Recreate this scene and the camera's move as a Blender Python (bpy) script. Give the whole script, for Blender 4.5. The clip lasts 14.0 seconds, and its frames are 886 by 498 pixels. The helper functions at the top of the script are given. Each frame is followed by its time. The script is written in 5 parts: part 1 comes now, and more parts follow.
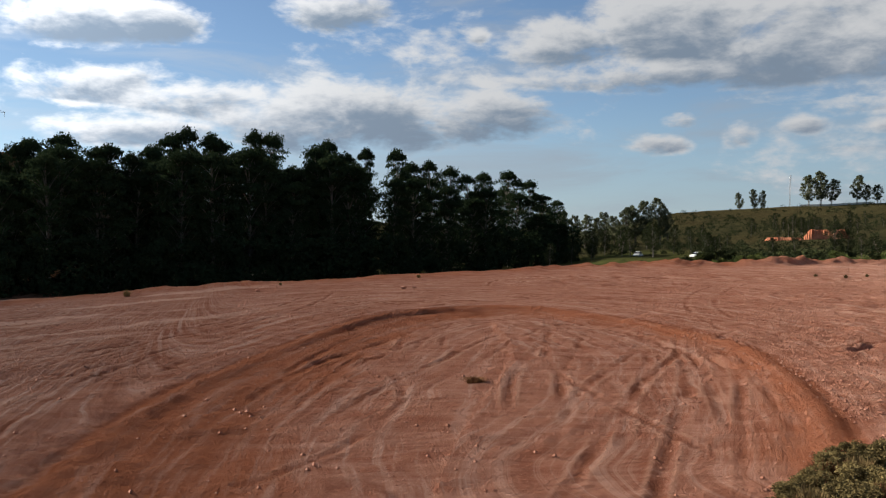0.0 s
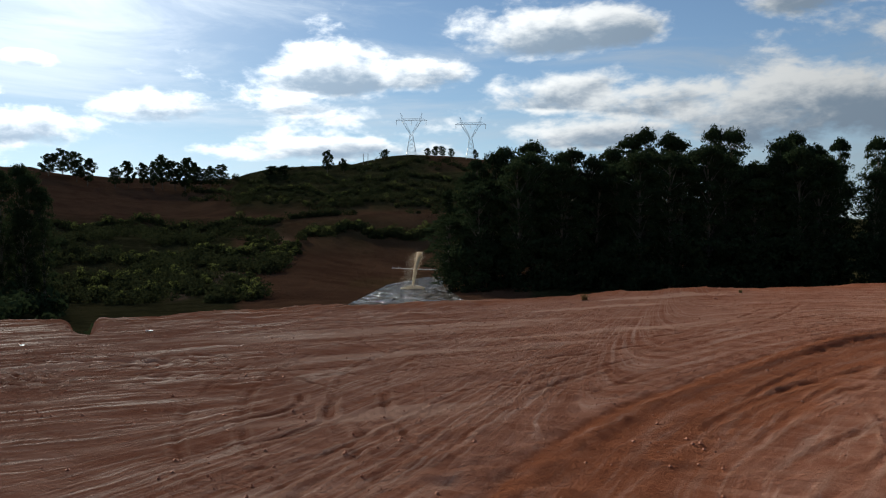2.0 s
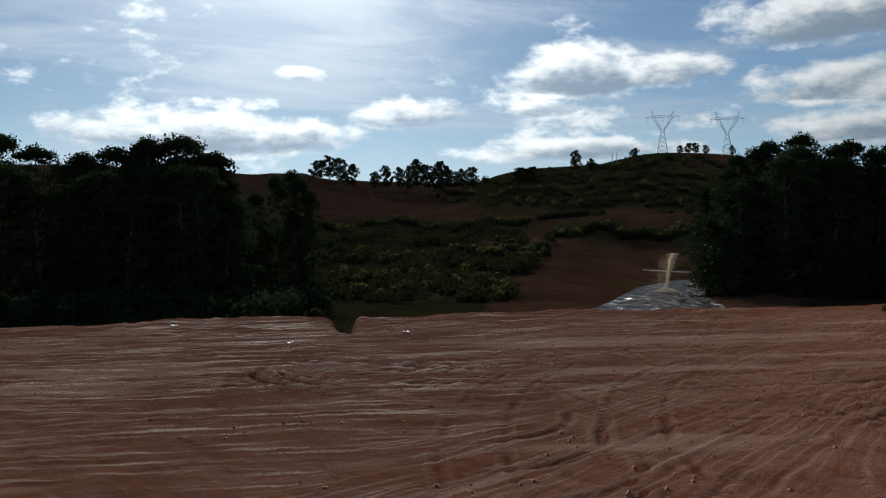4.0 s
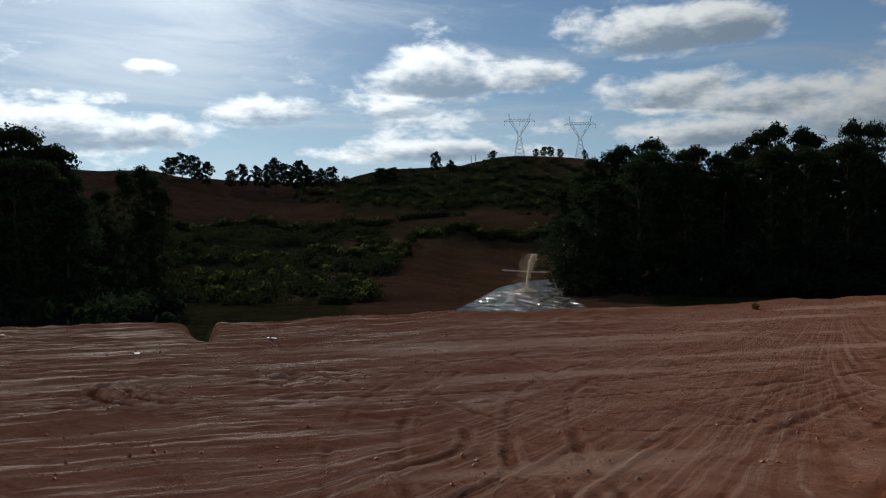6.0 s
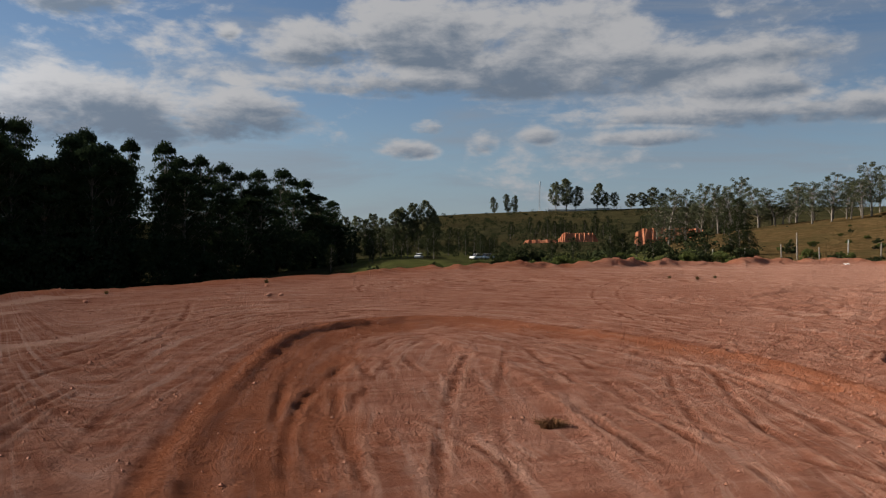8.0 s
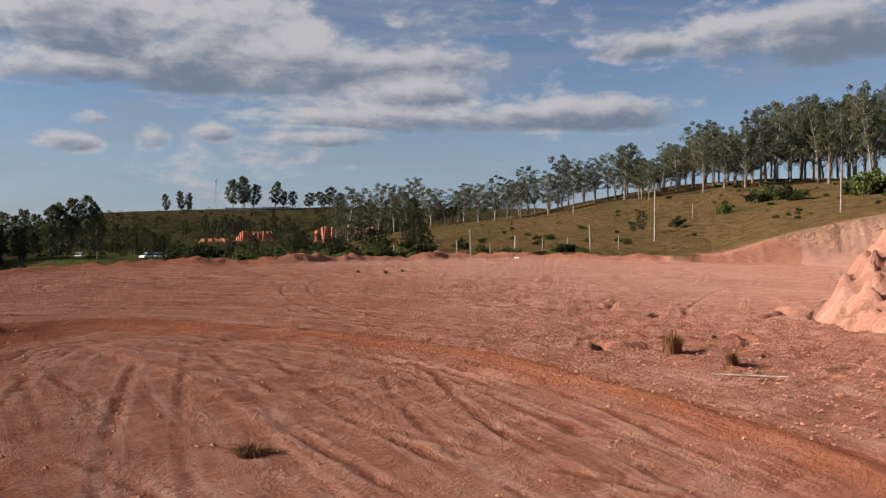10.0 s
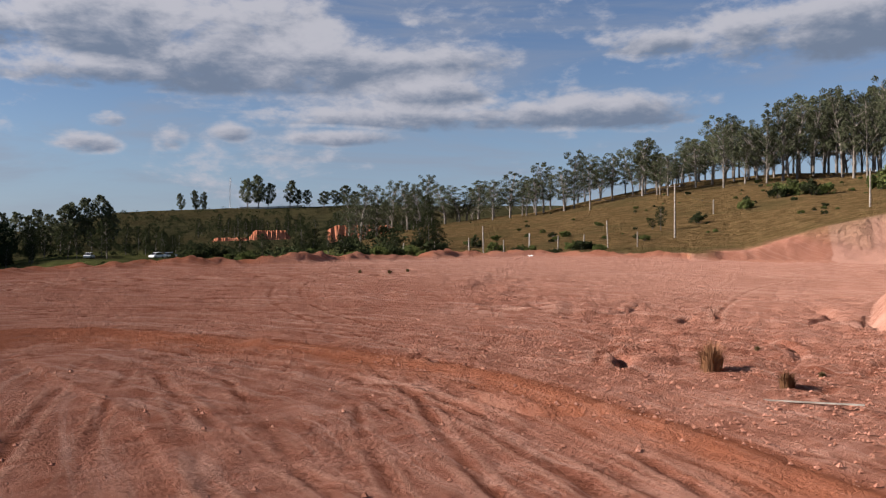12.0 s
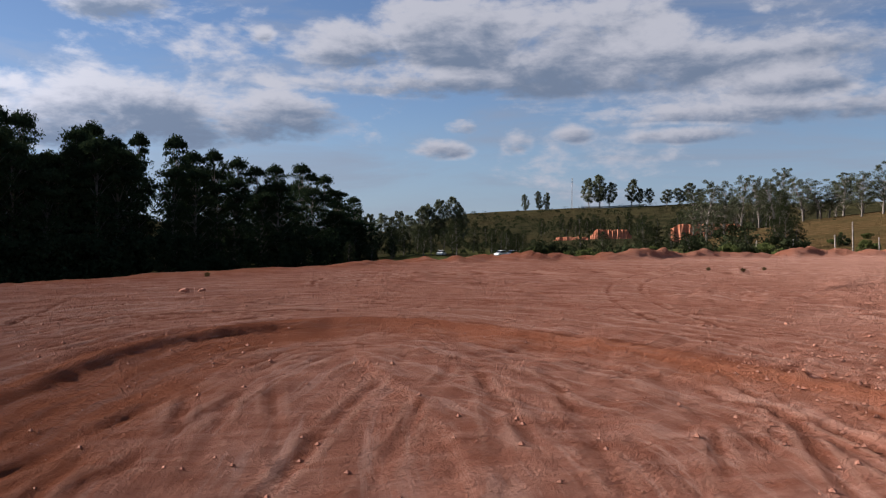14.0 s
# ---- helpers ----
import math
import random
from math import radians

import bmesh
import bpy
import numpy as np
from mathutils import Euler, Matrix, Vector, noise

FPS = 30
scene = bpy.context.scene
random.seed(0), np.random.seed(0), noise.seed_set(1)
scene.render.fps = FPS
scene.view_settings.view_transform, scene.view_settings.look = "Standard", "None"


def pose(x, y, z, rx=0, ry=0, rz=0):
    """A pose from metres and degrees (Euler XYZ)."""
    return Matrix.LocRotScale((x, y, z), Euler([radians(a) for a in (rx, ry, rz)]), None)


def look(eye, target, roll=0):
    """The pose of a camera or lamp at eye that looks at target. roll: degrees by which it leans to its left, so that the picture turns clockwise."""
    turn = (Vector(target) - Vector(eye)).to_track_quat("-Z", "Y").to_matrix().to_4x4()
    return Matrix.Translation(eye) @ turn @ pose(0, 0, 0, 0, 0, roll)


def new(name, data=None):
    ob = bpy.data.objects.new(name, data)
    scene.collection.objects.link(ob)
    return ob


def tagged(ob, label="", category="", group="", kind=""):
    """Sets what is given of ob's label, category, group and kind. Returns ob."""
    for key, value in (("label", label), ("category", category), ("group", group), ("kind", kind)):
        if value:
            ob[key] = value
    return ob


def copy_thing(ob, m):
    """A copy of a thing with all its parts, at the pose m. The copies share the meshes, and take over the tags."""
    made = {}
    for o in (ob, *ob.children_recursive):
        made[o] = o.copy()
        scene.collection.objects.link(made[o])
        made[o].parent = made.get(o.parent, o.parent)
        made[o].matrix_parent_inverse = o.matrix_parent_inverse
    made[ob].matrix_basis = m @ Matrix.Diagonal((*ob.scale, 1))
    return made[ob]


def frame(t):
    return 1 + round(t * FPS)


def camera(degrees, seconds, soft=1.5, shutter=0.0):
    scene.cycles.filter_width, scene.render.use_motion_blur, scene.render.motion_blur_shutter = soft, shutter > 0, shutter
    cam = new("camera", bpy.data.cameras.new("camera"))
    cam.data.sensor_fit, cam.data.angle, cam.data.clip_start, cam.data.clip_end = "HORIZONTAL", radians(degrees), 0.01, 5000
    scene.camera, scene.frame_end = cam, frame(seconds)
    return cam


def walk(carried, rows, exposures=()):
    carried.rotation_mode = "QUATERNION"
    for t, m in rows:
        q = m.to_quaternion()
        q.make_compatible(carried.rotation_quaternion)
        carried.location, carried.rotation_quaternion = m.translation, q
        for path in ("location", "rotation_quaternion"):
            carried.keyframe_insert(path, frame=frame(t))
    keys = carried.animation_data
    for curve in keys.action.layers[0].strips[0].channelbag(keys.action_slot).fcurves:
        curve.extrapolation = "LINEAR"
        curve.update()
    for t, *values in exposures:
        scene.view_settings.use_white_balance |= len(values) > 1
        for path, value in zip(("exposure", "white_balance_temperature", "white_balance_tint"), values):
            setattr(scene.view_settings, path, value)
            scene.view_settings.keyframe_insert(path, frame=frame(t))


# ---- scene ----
cam = camera(54.81, 14.0, 1.2)


def drone(x, y, z, yaw, pitch, roll):
    """The camera's pose: yaw to the left from +y, pitch up, roll as look() takes it."""
    a, b = radians(yaw), radians(pitch)
    return look((x, y, z), (x - math.sin(a) * math.cos(b), y + math.cos(a) * math.cos(b), z + math.sin(b)), roll)


PATH = [
    (0.0, drone(0.000, 0.000, 4.999, 0.003, -0.661, -0.085)),
    (0.5, drone(0.102, 0.393, 5.152, 9.168, -0.661, -0.153)),
    (1.0, drone(0.091, 0.798, 5.290, 14.506, -0.662, -0.103)),
    (1.5, drone(-0.002, 1.148, 5.377, 21.461, -0.658, -0.158)),
    (2.0, drone(-0.229, 1.476, 5.470, 30.025, -0.746, -0.146)),
    (2.5, drone(-0.593, 1.877, 5.534, 37.113, -0.797, -0.144)),
    (3.0, drone(-1.187, 2.396, 5.503, 41.685, -0.754, -0.089)),
    (4.2, drone(-2.809, 3.542, 5.436, 46.600, -0.661, -0.050)),
    (5.3, drone(-4.296, 4.592, 5.374, 41.033, -0.576, -0.015)),
    (5.5, drone(-4.581, 4.740, 5.362, 39.949, -0.590, 0.055)),
    (6.0, drone(-5.166, 5.127, 5.288, 37.038, -0.601, 0.032)),
    (6.5, drone(-5.733, 5.475, 5.226, 25.730, -0.660, 0.208)),
    (7.0, drone(-6.332, 6.022, 5.113, 12.340, -0.636, 0.336)),
    (7.5, drone(-7.011, 7.120, 5.014, -1.607, -0.568, 0.327)),
    (8.0, drone(-7.236, 8.323, 4.864, -16.520, -0.534, 0.226)),
    (8.5, drone(-7.305, 9.456, 4.700, -30.605, -0.469, 0.262)),
    (9.0, drone(-7.028, 10.647, 4.543, -37.984, -0.457, 0.171)),
    (11.5, drone(-3.342, 14.885, 4.298, -37.154, -0.600, -0.148)),
    (12.0, drone(-2.535, 15.710, 4.296, -36.790, -0.610, -0.180)),
    (12.5, drone(-1.769, 16.548, 4.274, -36.408, -0.608, -0.189)),
    (13.0, drone(-1.112, 17.313, 4.172, -31.734, -0.567, -0.166)),
    (13.5, drone(-0.777, 18.136, 4.027, -24.187, -0.534, -0.079)),
    (14.0, drone(-0.912, 18.874, 3.886, -14.213, -0.552, -0.064)),
]
SUN_AZ, SUN_EL = 58.0, 27.0
EXPOSURES = [(0.0, 1.46, 6200, 10), (1.5, 1.3, 6200, 8), (2.0, 1.2, 6200, 7), (3.0, 0.9, 6150, 6), (5.5, 0.74, 6100, 6), (6.5, 0.64, 6100, 6), (7.0, 0.62, 6100, 8), (7.5, 0.76, 6150, 10),
             (8.0, 0.98, 6250, 12), (9.0, 1.24, 6300, 15), (11.5, 1.24, 6000, 18), (13.0, 1.24, 5850, 18), (14.0, 1.26, 5800, 18)]
walk(cam, PATH, EXPOSURES)

# ---- world and sun ----


def to_sun():
    a, e = radians(SUN_AZ), radians(SUN_EL)
    return Vector((-math.sin(a) * math.cos(e), math.cos(a) * math.cos(e), math.sin(e)))


class Tree:
    """Small helper to wire a node tree."""

    def __init__(self, owner):
        owner.use_nodes = True
        self.t = owner.node_tree
        self.t.nodes.clear()

    def n(self, kind, operation="", data_type="", blend_type="", attribute_name="", smooth=False, clamp=False):
        node = self.t.nodes.new(kind)
        if operation:
            node.operation = operation
        if data_type:
            node.data_type = data_type
        if blend_type:
            node.blend_type = blend_type
        if attribute_name:
            node.attribute_name = attribute_name
        if smooth:
            node.interpolation_type = "SMOOTHSTEP"
        if clamp:
            node.use_clamp = True
        return node

    def put(self, socket, v):
        if isinstance(v, bpy.types.NodeSocket):
            self.t.links.new(v, socket)
        elif v is not None:
            socket.default_value = v

    def math(self, op, a, b=None, c=None, clamp=False):
        m = self.n("ShaderNodeMath", operation=op, clamp=clamp)
        for s, v in zip(m.inputs, (a, b, c)):
            self.put(s, v)
        return m.outputs[0]

    def vec(self, op, a, b=None):
        m = self.n("ShaderNodeVectorMath", operation=op)
        for s, v in zip(m.inputs, (a, b)):
            self.put(s, v)
        return m.outputs["Value"] if op in ("DOT_PRODUCT", "LENGTH") else m.outputs[0]

    def noise(self, vector, scale, detail=4.0, rough=0.55, distortion=0.0):
        m = self.n("ShaderNodeTexNoise")
        self.put(m.inputs["Vector"], vector)
        for k, v in (("Scale", scale), ("Detail", detail), ("Roughness", rough), ("Distortion", distortion)):
            m.inputs[k].default_value = v
        return m.outputs[0]

    def step(self, v, lo, hi, a=0.0, b=1.0):
        m = self.n("ShaderNodeMapRange", smooth=True)
        for s, x in zip(m.inputs[:5], (v, lo, hi, a, b)):
            self.put(s, x)
        return m.outputs[0]

    def mix(self, fac, a, b, how="MIX"):
        m = self.n("ShaderNodeMix", data_type="RGBA", blend_type=how)
        self.put(m.inputs[0], fac)
        self.put(m.inputs[6], (*a, 1) if isinstance(a, tuple) else a)
        self.put(m.inputs[7], (*b, 1) if isinstance(b, tuple) else b)
        return m.outputs[2]

    def xyz(self, x, y, z=0.0):
        m = self.n("ShaderNodeCombineXYZ")
        for s, v in zip(m.inputs, (x, y, z)):
            self.put(s, v)
        return m.outputs[0]


# clouds: bearing to the left, height, half width, half height (degrees)
CLOUDS_A = [(24, 13.4, 4.6, 1.7), (18.9, 13.7, 3, 1.2), (37.5, 10.9, 4.6, 1.6), (31.5, 10.8, 3.5, 1.0), (39.5, 8.5, 2.2, 0.6),
            (60.5, 8.7, 3, 0.5), (49, 8.4, 3.5, 0.9), (62, 6.9, 8, 1.5), (38, 5.9, 8, 0.7), (55.9, 10.8, 1.2, 0.4),
            (7, 8.2, 9, 2.2), (-3, 8.1, 5, 1.6), (15, 8.9, 6, 1.4), (21.5, 9.7, 5, 1.3), (7, 14.9, 3.5, 1.3)]
CLOUDS_B = [(-2.3, 13.3, 0.9, 0.6), (-8, 12.2, 4, 1.9), (-16, 13.2, 6, 3), (-23, 12.5, 7, 3.4), (-15.5, 7.6, 1.1, 0.5),
            (-22.8, 7, 1.3, 0.6), (-14, 6.1, 1.8, 0.6), (-19.2, 6.5, 1.2, 0.8), (-31, 11.1, 9, 2.2), (-36, 9.3, 5, 1.5),
            (-50, 12.7, 3.2, 1.0), (-61, 13, 7, 2.2), (-48.5, 8.4, 6, 1.1), (-30, 6.8, 3.5, 0.5), (20, 6.8, 6, 0.9), (-38, 8.2, 13, 0.9), (-12, 10.4, 9, 0.8)]
SKY, CLOUD = 0.068, 0.50

world = bpy.data.worlds.new("sky")
scene.world = world
w = Tree(world)
way = w.vec("NORMALIZE", w.n("ShaderNodeTexCoord").outputs["Generated"])
split = w.n("ShaderNodeSeparateXYZ")
w.put(split.inputs[0], way)
az = w.math("MULTIPLY", w.math("ARCTAN2", w.math("MULTIPLY", split.outputs[0], -1.0), split.outputs[1]), 57.2958)
el = w.math("MULTIPLY", w.math("ARCSINE", split.outputs[2]), 57.2958)
flat = w.xyz(az, el)
stretched = w.vec("MULTIPLY", way, (1.0, 1.0, 2.2))
puff = w.noise(stretched, 11.0, 5.0, 0.6, 0.3)
fine = w.noise(stretched, 38.0, 6.0, 0.6, 0.2)
moved = w.vec("ADD", stretched, (-0.010, 0.006, 0.022))
puff_lit, fine_lit = w.noise(moved, 11.0, 5.0, 0.6, 0.3), w.noise(moved, 38.0, 6.0, 0.6, 0.2)
big = w.noise(stretched, 3.2, 5.0, 0.55)
wisp = w.noise(w.vec("MULTIPLY", way, (1.0, 1.0, 6.0)), 3.0, 7.0, 0.62, 0.6)
field = w.math("MULTIPLY_ADD", big, 4.0, -2.6)
upper = field
for a0, e0, ra, re in CLOUDS_A + CLOUDS_B:
    body = min(1.0, 0.45 + re * 0.36)
    d = w.vec("MULTIPLY", w.vec("SUBTRACT", flat, (a0, e0, 0)), (0.88 / ra, 0.88 / re, 0))
    field = w.math("MAXIMUM", field, w.math("MULTIPLY", w.math("SUBTRACT", 1.0, w.vec("DOT_PRODUCT", d, d)), body))
    d = w.vec("SUBTRACT", d, (0.2 if a0 < 58 else 0.0, 0.5, 0))
    upper = w.math("MAXIMUM", upper, w.math("MULTIPLY", w.math("SUBTRACT", 1.0, w.vec("DOT_PRODUCT", d, d)), body))
rugged = w.math("ADD", w.math("MULTIPLY_ADD", puff, 3.0, -1.5), w.math("MULTIPLY_ADD", fine, 1.35, -0.67))
rugged_lit = w.math("ADD", w.math("MULTIPLY_ADD", puff_lit, 3.0, -1.5), w.math("MULTIPLY_ADD", fine_lit, 1.35, -0.67))
dens = w.math("ADD", field, rugged)
cover = w.step(dens, -0.25, 0.75)
toward = w.math("ADD", w.math("MULTIPLY", w.math("SUBTRACT", upper, field), 1.3), w.math("MULTIPLY", w.math("SUBTRACT", rugged, rugged_lit), 0.9))
thick = w.step(w.math("SUBTRACT", w.math("MULTIPLY", dens, 0.6), toward), 0.0, 1.5)
near_sun = w.math("MAXIMUM", w.vec("DOT_PRODUCT", way, tuple(to_sun())), 0.0)
glow = w.math("POWER", near_sun, 5.0)
sky = w.n("ShaderNodeTexSky")
sky.sky_type, sky.sun_disc = "NISHITA", False
sky.sun_elevation, sky.sun_rotation = radians(SUN_EL), radians(-SUN_AZ)
sky.altitude, sky.air_density, sky.dust_density, sky.ozone_density = 800.0, 1.0, 0.15, 2.0
blue = w.mix(1.0, sky.outputs[0], (SKY, SKY, SKY), "MULTIPLY")
veil = w.math("MULTIPLY", w.step(wisp, 0.42, 0.72), 0.62)
lit = w.math("MULTIPLY_ADD", glow, 1.25, 0.38)
white = w.mix(1.0, (1.12, 1.11, 1.09), w.xyz(lit, lit, lit), "MULTIPLY")
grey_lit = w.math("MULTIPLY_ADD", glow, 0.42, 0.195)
grey = w.mix(1.0, (0.76, 0.95, 1.18), w.xyz(grey_lit, grey_lit, grey_lit), "MULTIPLY")
cloud = w.mix(thick, white, grey)
haze = w.math("MULTIPLY", w.step(el, 9.0, 0.5), 0.6)
blue = w.mix(haze, blue, w.mix(1.0, (0.52, 0.70, 0.92), w.xyz(lit, lit, lit), "MULTIPLY"))
both = w.mix(veil, blue, w.mix(0.65, white, grey))
both = w.mix(cover, both, cloud)
aureole = w.math("MULTIPLY", w.math("POWER", near_sun, 45.0), 0.7)
both = w.mix(aureole, both, (2.2, 2.2, 2.15))
back = w.n("ShaderNodeBackground")
w.put(back.inputs[0], both)
back.inputs[1].default_value = CLOUD
w.put(w.n("ShaderNodeOutputWorld").inputs[0], back.outputs[0])

sun = new("sun", bpy.data.lights.new("sun", "SUN"))
sun.data.energy, sun.data.angle, sun.data.color = 5.0, radians(0.6), (1.0, 0.9, 0.76)
sun.matrix_world = look(to_sun() * 200, (0, 0, 0))

# ---- materials ----


def surface(name, colours, scale=6.0, rough=0.9, bump=0.3, bump_scale=20.0, metal=0.0, spec=0.3):
    """A matte surface that wanders between two or three colours at two scales, with fine relief."""
    m = bpy.data.materials.new(name)
    s = Tree(m)
    where = s.n("ShaderNodeTexCoord").outputs["Object"]
    c = s.mix(s.step(s.noise(where, scale, 5), 0.35, 0.65), colours[0], colours[1])
    if len(colours) > 2:
        c = s.mix(s.step(s.noise(where, scale * 5.3, 3), 0.5, 0.72), c, colours[2])
    each = s.n("ShaderNodeObjectInfo").outputs["Random"]
    v = s.math("MULTIPLY_ADD", each, 0.3, 0.85)
    c = s.mix(1.0, c, s.xyz(v, v, v), "MULTIPLY")
    b = s.n("ShaderNodeBsdfPrincipled")
    s.put(b.inputs["Base Color"], c)
    b.inputs["Roughness"].default_value, b.inputs["Metallic"].default_value = rough, metal
    b.inputs["Specular IOR Level"].default_value = spec
    u = s.n("ShaderNodeBump")
    u.inputs["Strength"].default_value, u.inputs["Distance"].default_value = bump, 0.05
    s.put(u.inputs["Height"], s.noise(where, bump_scale, 5))
    s.put(b.inputs["Normal"], u.outputs[0])
    s.put(s.n("ShaderNodeOutputMaterial").inputs[0], b.outputs[0])
    return m


def foliage(name, dark, light, back=0.25):
    """Leaves: colour differs from clump to clump and tree to tree; some light passes through."""
    m = bpy.data.materials.new(name)
    s = Tree(m)
    island = s.n("ShaderNodeNewGeometry").outputs["Random Per Island"]
    each = s.n("ShaderNodeObjectInfo").outputs["Random"]
    where = s.n("ShaderNodeTexCoord").outputs["Object"]
    f = s.math("ADD", s.math("MULTIPLY", island, 0.5), s.math("MULTIPLY", s.noise(where, 0.5, 3), 0.5))
    c = s.mix(f, dark, light)
    v = s.math("MULTIPLY_ADD", each, 0.5, 0.75)
    c = s.mix(1.0, c, s.xyz(v, v, v), "MULTIPLY")
    b = s.n("ShaderNodeBsdfPrincipled")
    s.put(b.inputs["Base Color"], c)
    b.inputs["Roughness"].default_value = 1.0
    b.inputs["Specular IOR Level"].default_value = 0.0
    tr = s.n("ShaderNodeBsdfTranslucent")
    s.put(tr.inputs[0], c)
    mx = s.n("ShaderNodeMixShader")
    mx.inputs[0].default_value = back
    s.put(mx.inputs[1], b.outputs[0])
    s.put(mx.inputs[2], tr.outputs[0])
    s.put(s.n("ShaderNodeOutputMaterial").inputs[0], mx.outputs[0])
    return m


def ground_material():
    """Red subsoil, pale where packed, orange where freshly cut; scrub, dry grass and ploughed field beyond."""
    m = bpy.data.materials.new("red_earth_and_scrub")
    s = Tree(m)
    where = s.n("ShaderNodeTexCoord").outputs["Object"]
    zone = s.n("ShaderNodeSeparateColor")
    s.put(zone.inputs[0], s.n("ShaderNodeAttribute", attribute_name="zone").outputs["Color"])
    land = s.n("ShaderNodeSeparateColor")
    s.put(land.inputs[0], s.n("ShaderNodeAttribute", attribute_name="land").outputs["Color"])
    fine, mid, wide = s.noise(where, 9.0, 6, 0.65), s.noise(where, 0.9, 6, 0.6), s.noise(where, 0.12, 4)
    streak = s.noise(s.vec("MULTIPLY", where, (0.25, 1.6, 1.0)), 1.0, 6, 0.65, 0.6)
    earth = s.mix(s.step(mid, 0.3, 0.7), (0.275, 0.104, 0.062), (0.40, 0.183, 0.12))
    earth = s.mix(s.math("MULTIPLY", s.step(streak, 0.45, 0.7), 0.55), earth, (0.50, 0.265, 0.190))
    earth = s.mix(s.math("MULTIPLY", s.step(wide, 0.4, 0.65), 0.35), earth, (0.44, 0.215, 0.145))
    flow = s.n("ShaderNodeAttribute", attribute_name="flow")
    sway = s.n("ShaderNodeTexNoise")
    s.put(sway.inputs["Vector"], where)
    sway.inputs["Scale"].default_value, sway.inputs["Detail"].default_value = 0.16, 3.0
    course = s.vec("ADD", flow.outputs["Vector"], s.vec("MULTIPLY", s.vec("SUBTRACT", sway.outputs["Color"], (0.5, 0.5, 0.5)), (1.3, 3.0, 0.0)))
    lines = s.noise(s.vec("MULTIPLY", course, (5.5, 0.40, 0.0)), 1.0, 7, 0.70)
    broad = s.noise(s.vec("MULTIPLY", course, (2.3, 0.15, 0.0)), 1.0, 6, 0.70)
    side = s.n("ShaderNodeSeparateXYZ")
    s.put(side.inputs[0], flow.outputs["Vector"])
    calm = s.step(side.outputs[0], -6.5, -2.0, 0.3, 1.0)
    patchy = s.step(s.noise(where, 0.22, 4), 0.44, 0.62)
    earth = s.mix(s.math("MULTIPLY", s.math("MULTIPLY", s.step(lines, 0.52, 0.64), s.math("MULTIPLY_ADD", patchy, 0.8, 0.2)), s.math("MULTIPLY", calm, 0.5)), earth, (0.22, 0.078, 0.042))
    earth = s.mix(s.math("MULTIPLY", s.math("MULTIPLY", s.step(broad, 0.50, 0.62), s.math("MULTIPLY_ADD", patchy, -0.6, 1.0)), 0.5), earth, (0.55, 0.33, 0.24))
    earth = s.mix(s.math("MULTIPLY", s.step(broad, 0.49, 0.38), s.math("MULTIPLY", calm, 0.36)), earth, (0.215, 0.072, 0.038))
    # ruts darkened by depth: their shadow is put into the colour
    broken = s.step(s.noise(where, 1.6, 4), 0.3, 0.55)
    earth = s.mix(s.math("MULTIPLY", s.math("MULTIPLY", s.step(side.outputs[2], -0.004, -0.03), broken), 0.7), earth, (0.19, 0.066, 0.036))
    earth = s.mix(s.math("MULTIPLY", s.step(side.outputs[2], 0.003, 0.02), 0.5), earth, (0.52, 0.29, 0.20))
    earth = s.mix(zone.outputs[1], earth, (0.58, 0.34, 0.245))
    earth = s.mix(s.math("MULTIPLY", zone.outputs[2], 0.72), earth, s.mix(fine, (0.28, 0.084, 0.036), (0.38, 0.14, 0.068)))
    earth = s.mix(s.math("MULTIPLY", s.step(fine, 0.55, 0.75), 0.35), earth, (0.20, 0.075, 0.04))
    speck = s.noise(where, 26.0, 3, 0.6)
    earth = s.mix(s.math("MULTIPLY", s.step(speck, 0.66, 0.74), 0.5), earth, (0.58, 0.42, 0.34))
    far_mid, far_fine = s.noise(where, 0.06, 5, 0.6), s.noise(where, 0.45, 5, 0.65)
    scrub = s.mix(s.step(far_mid, 0.35, 0.65), (0.034, 0.034, 0.016), (0.064, 0.058, 0.026))
    scrub = s.mix(s.math("MULTIPLY", s.step(far_fine, 0.45, 0.7), 0.6), scrub, (0.095, 0.078, 0.037))
    dry = s.mix(s.step(far_fine, 0.35, 0.65), (0.105, 0.066, 0.027), (0.18, 0.116, 0.05))
    dry = s.mix(s.math("MULTIPLY", s.step(far_mid, 0.45, 0.65), 0.6), dry, (0.085, 0.068, 0.028))
    tuft = s.noise(where, 1.7, 5, 0.7)
    dry = s.mix(s.math("MULTIPLY", s.step(tuft, 0.5, 0.66), 0.65), dry, (0.06, 0.055, 0.022))
    plough = s.mix(s.step(far_mid, 0.3, 0.7), (0.10, 0.052, 0.032), (0.16, 0.085, 0.05))
    c = s.mix(land.outputs[1], scrub, dry)
    c = s.mix(land.outputs[0], c, plough)
    green = s.mix(far_fine, (0.10, 0.12, 0.03), (0.20, 0.21, 0.06))
    c = s.mix(land.outputs[2], c, green)
    c = s.mix(zone.outputs[0], c, earth)
    b = s.n("ShaderNodeBsdfPrincipled")
    s.put(b.inputs["Base Color"], c)
    b.inputs["Diffuse Roughness"].default_value = 1.0
    packed = s.math("MULTIPLY", s.math("MULTIPLY", s.step(broad, 0.47, 0.60), s.step(lines, 0.60, 0.44)), zone.outputs[0])
    s.put(b.inputs["Roughness"], s.math("MULTIPLY_ADD", packed, -0.25, 1.0))
    s.put(b.inputs["Specular IOR Level"], s.math("MULTIPLY", packed, 0.03))
    crumbs = []
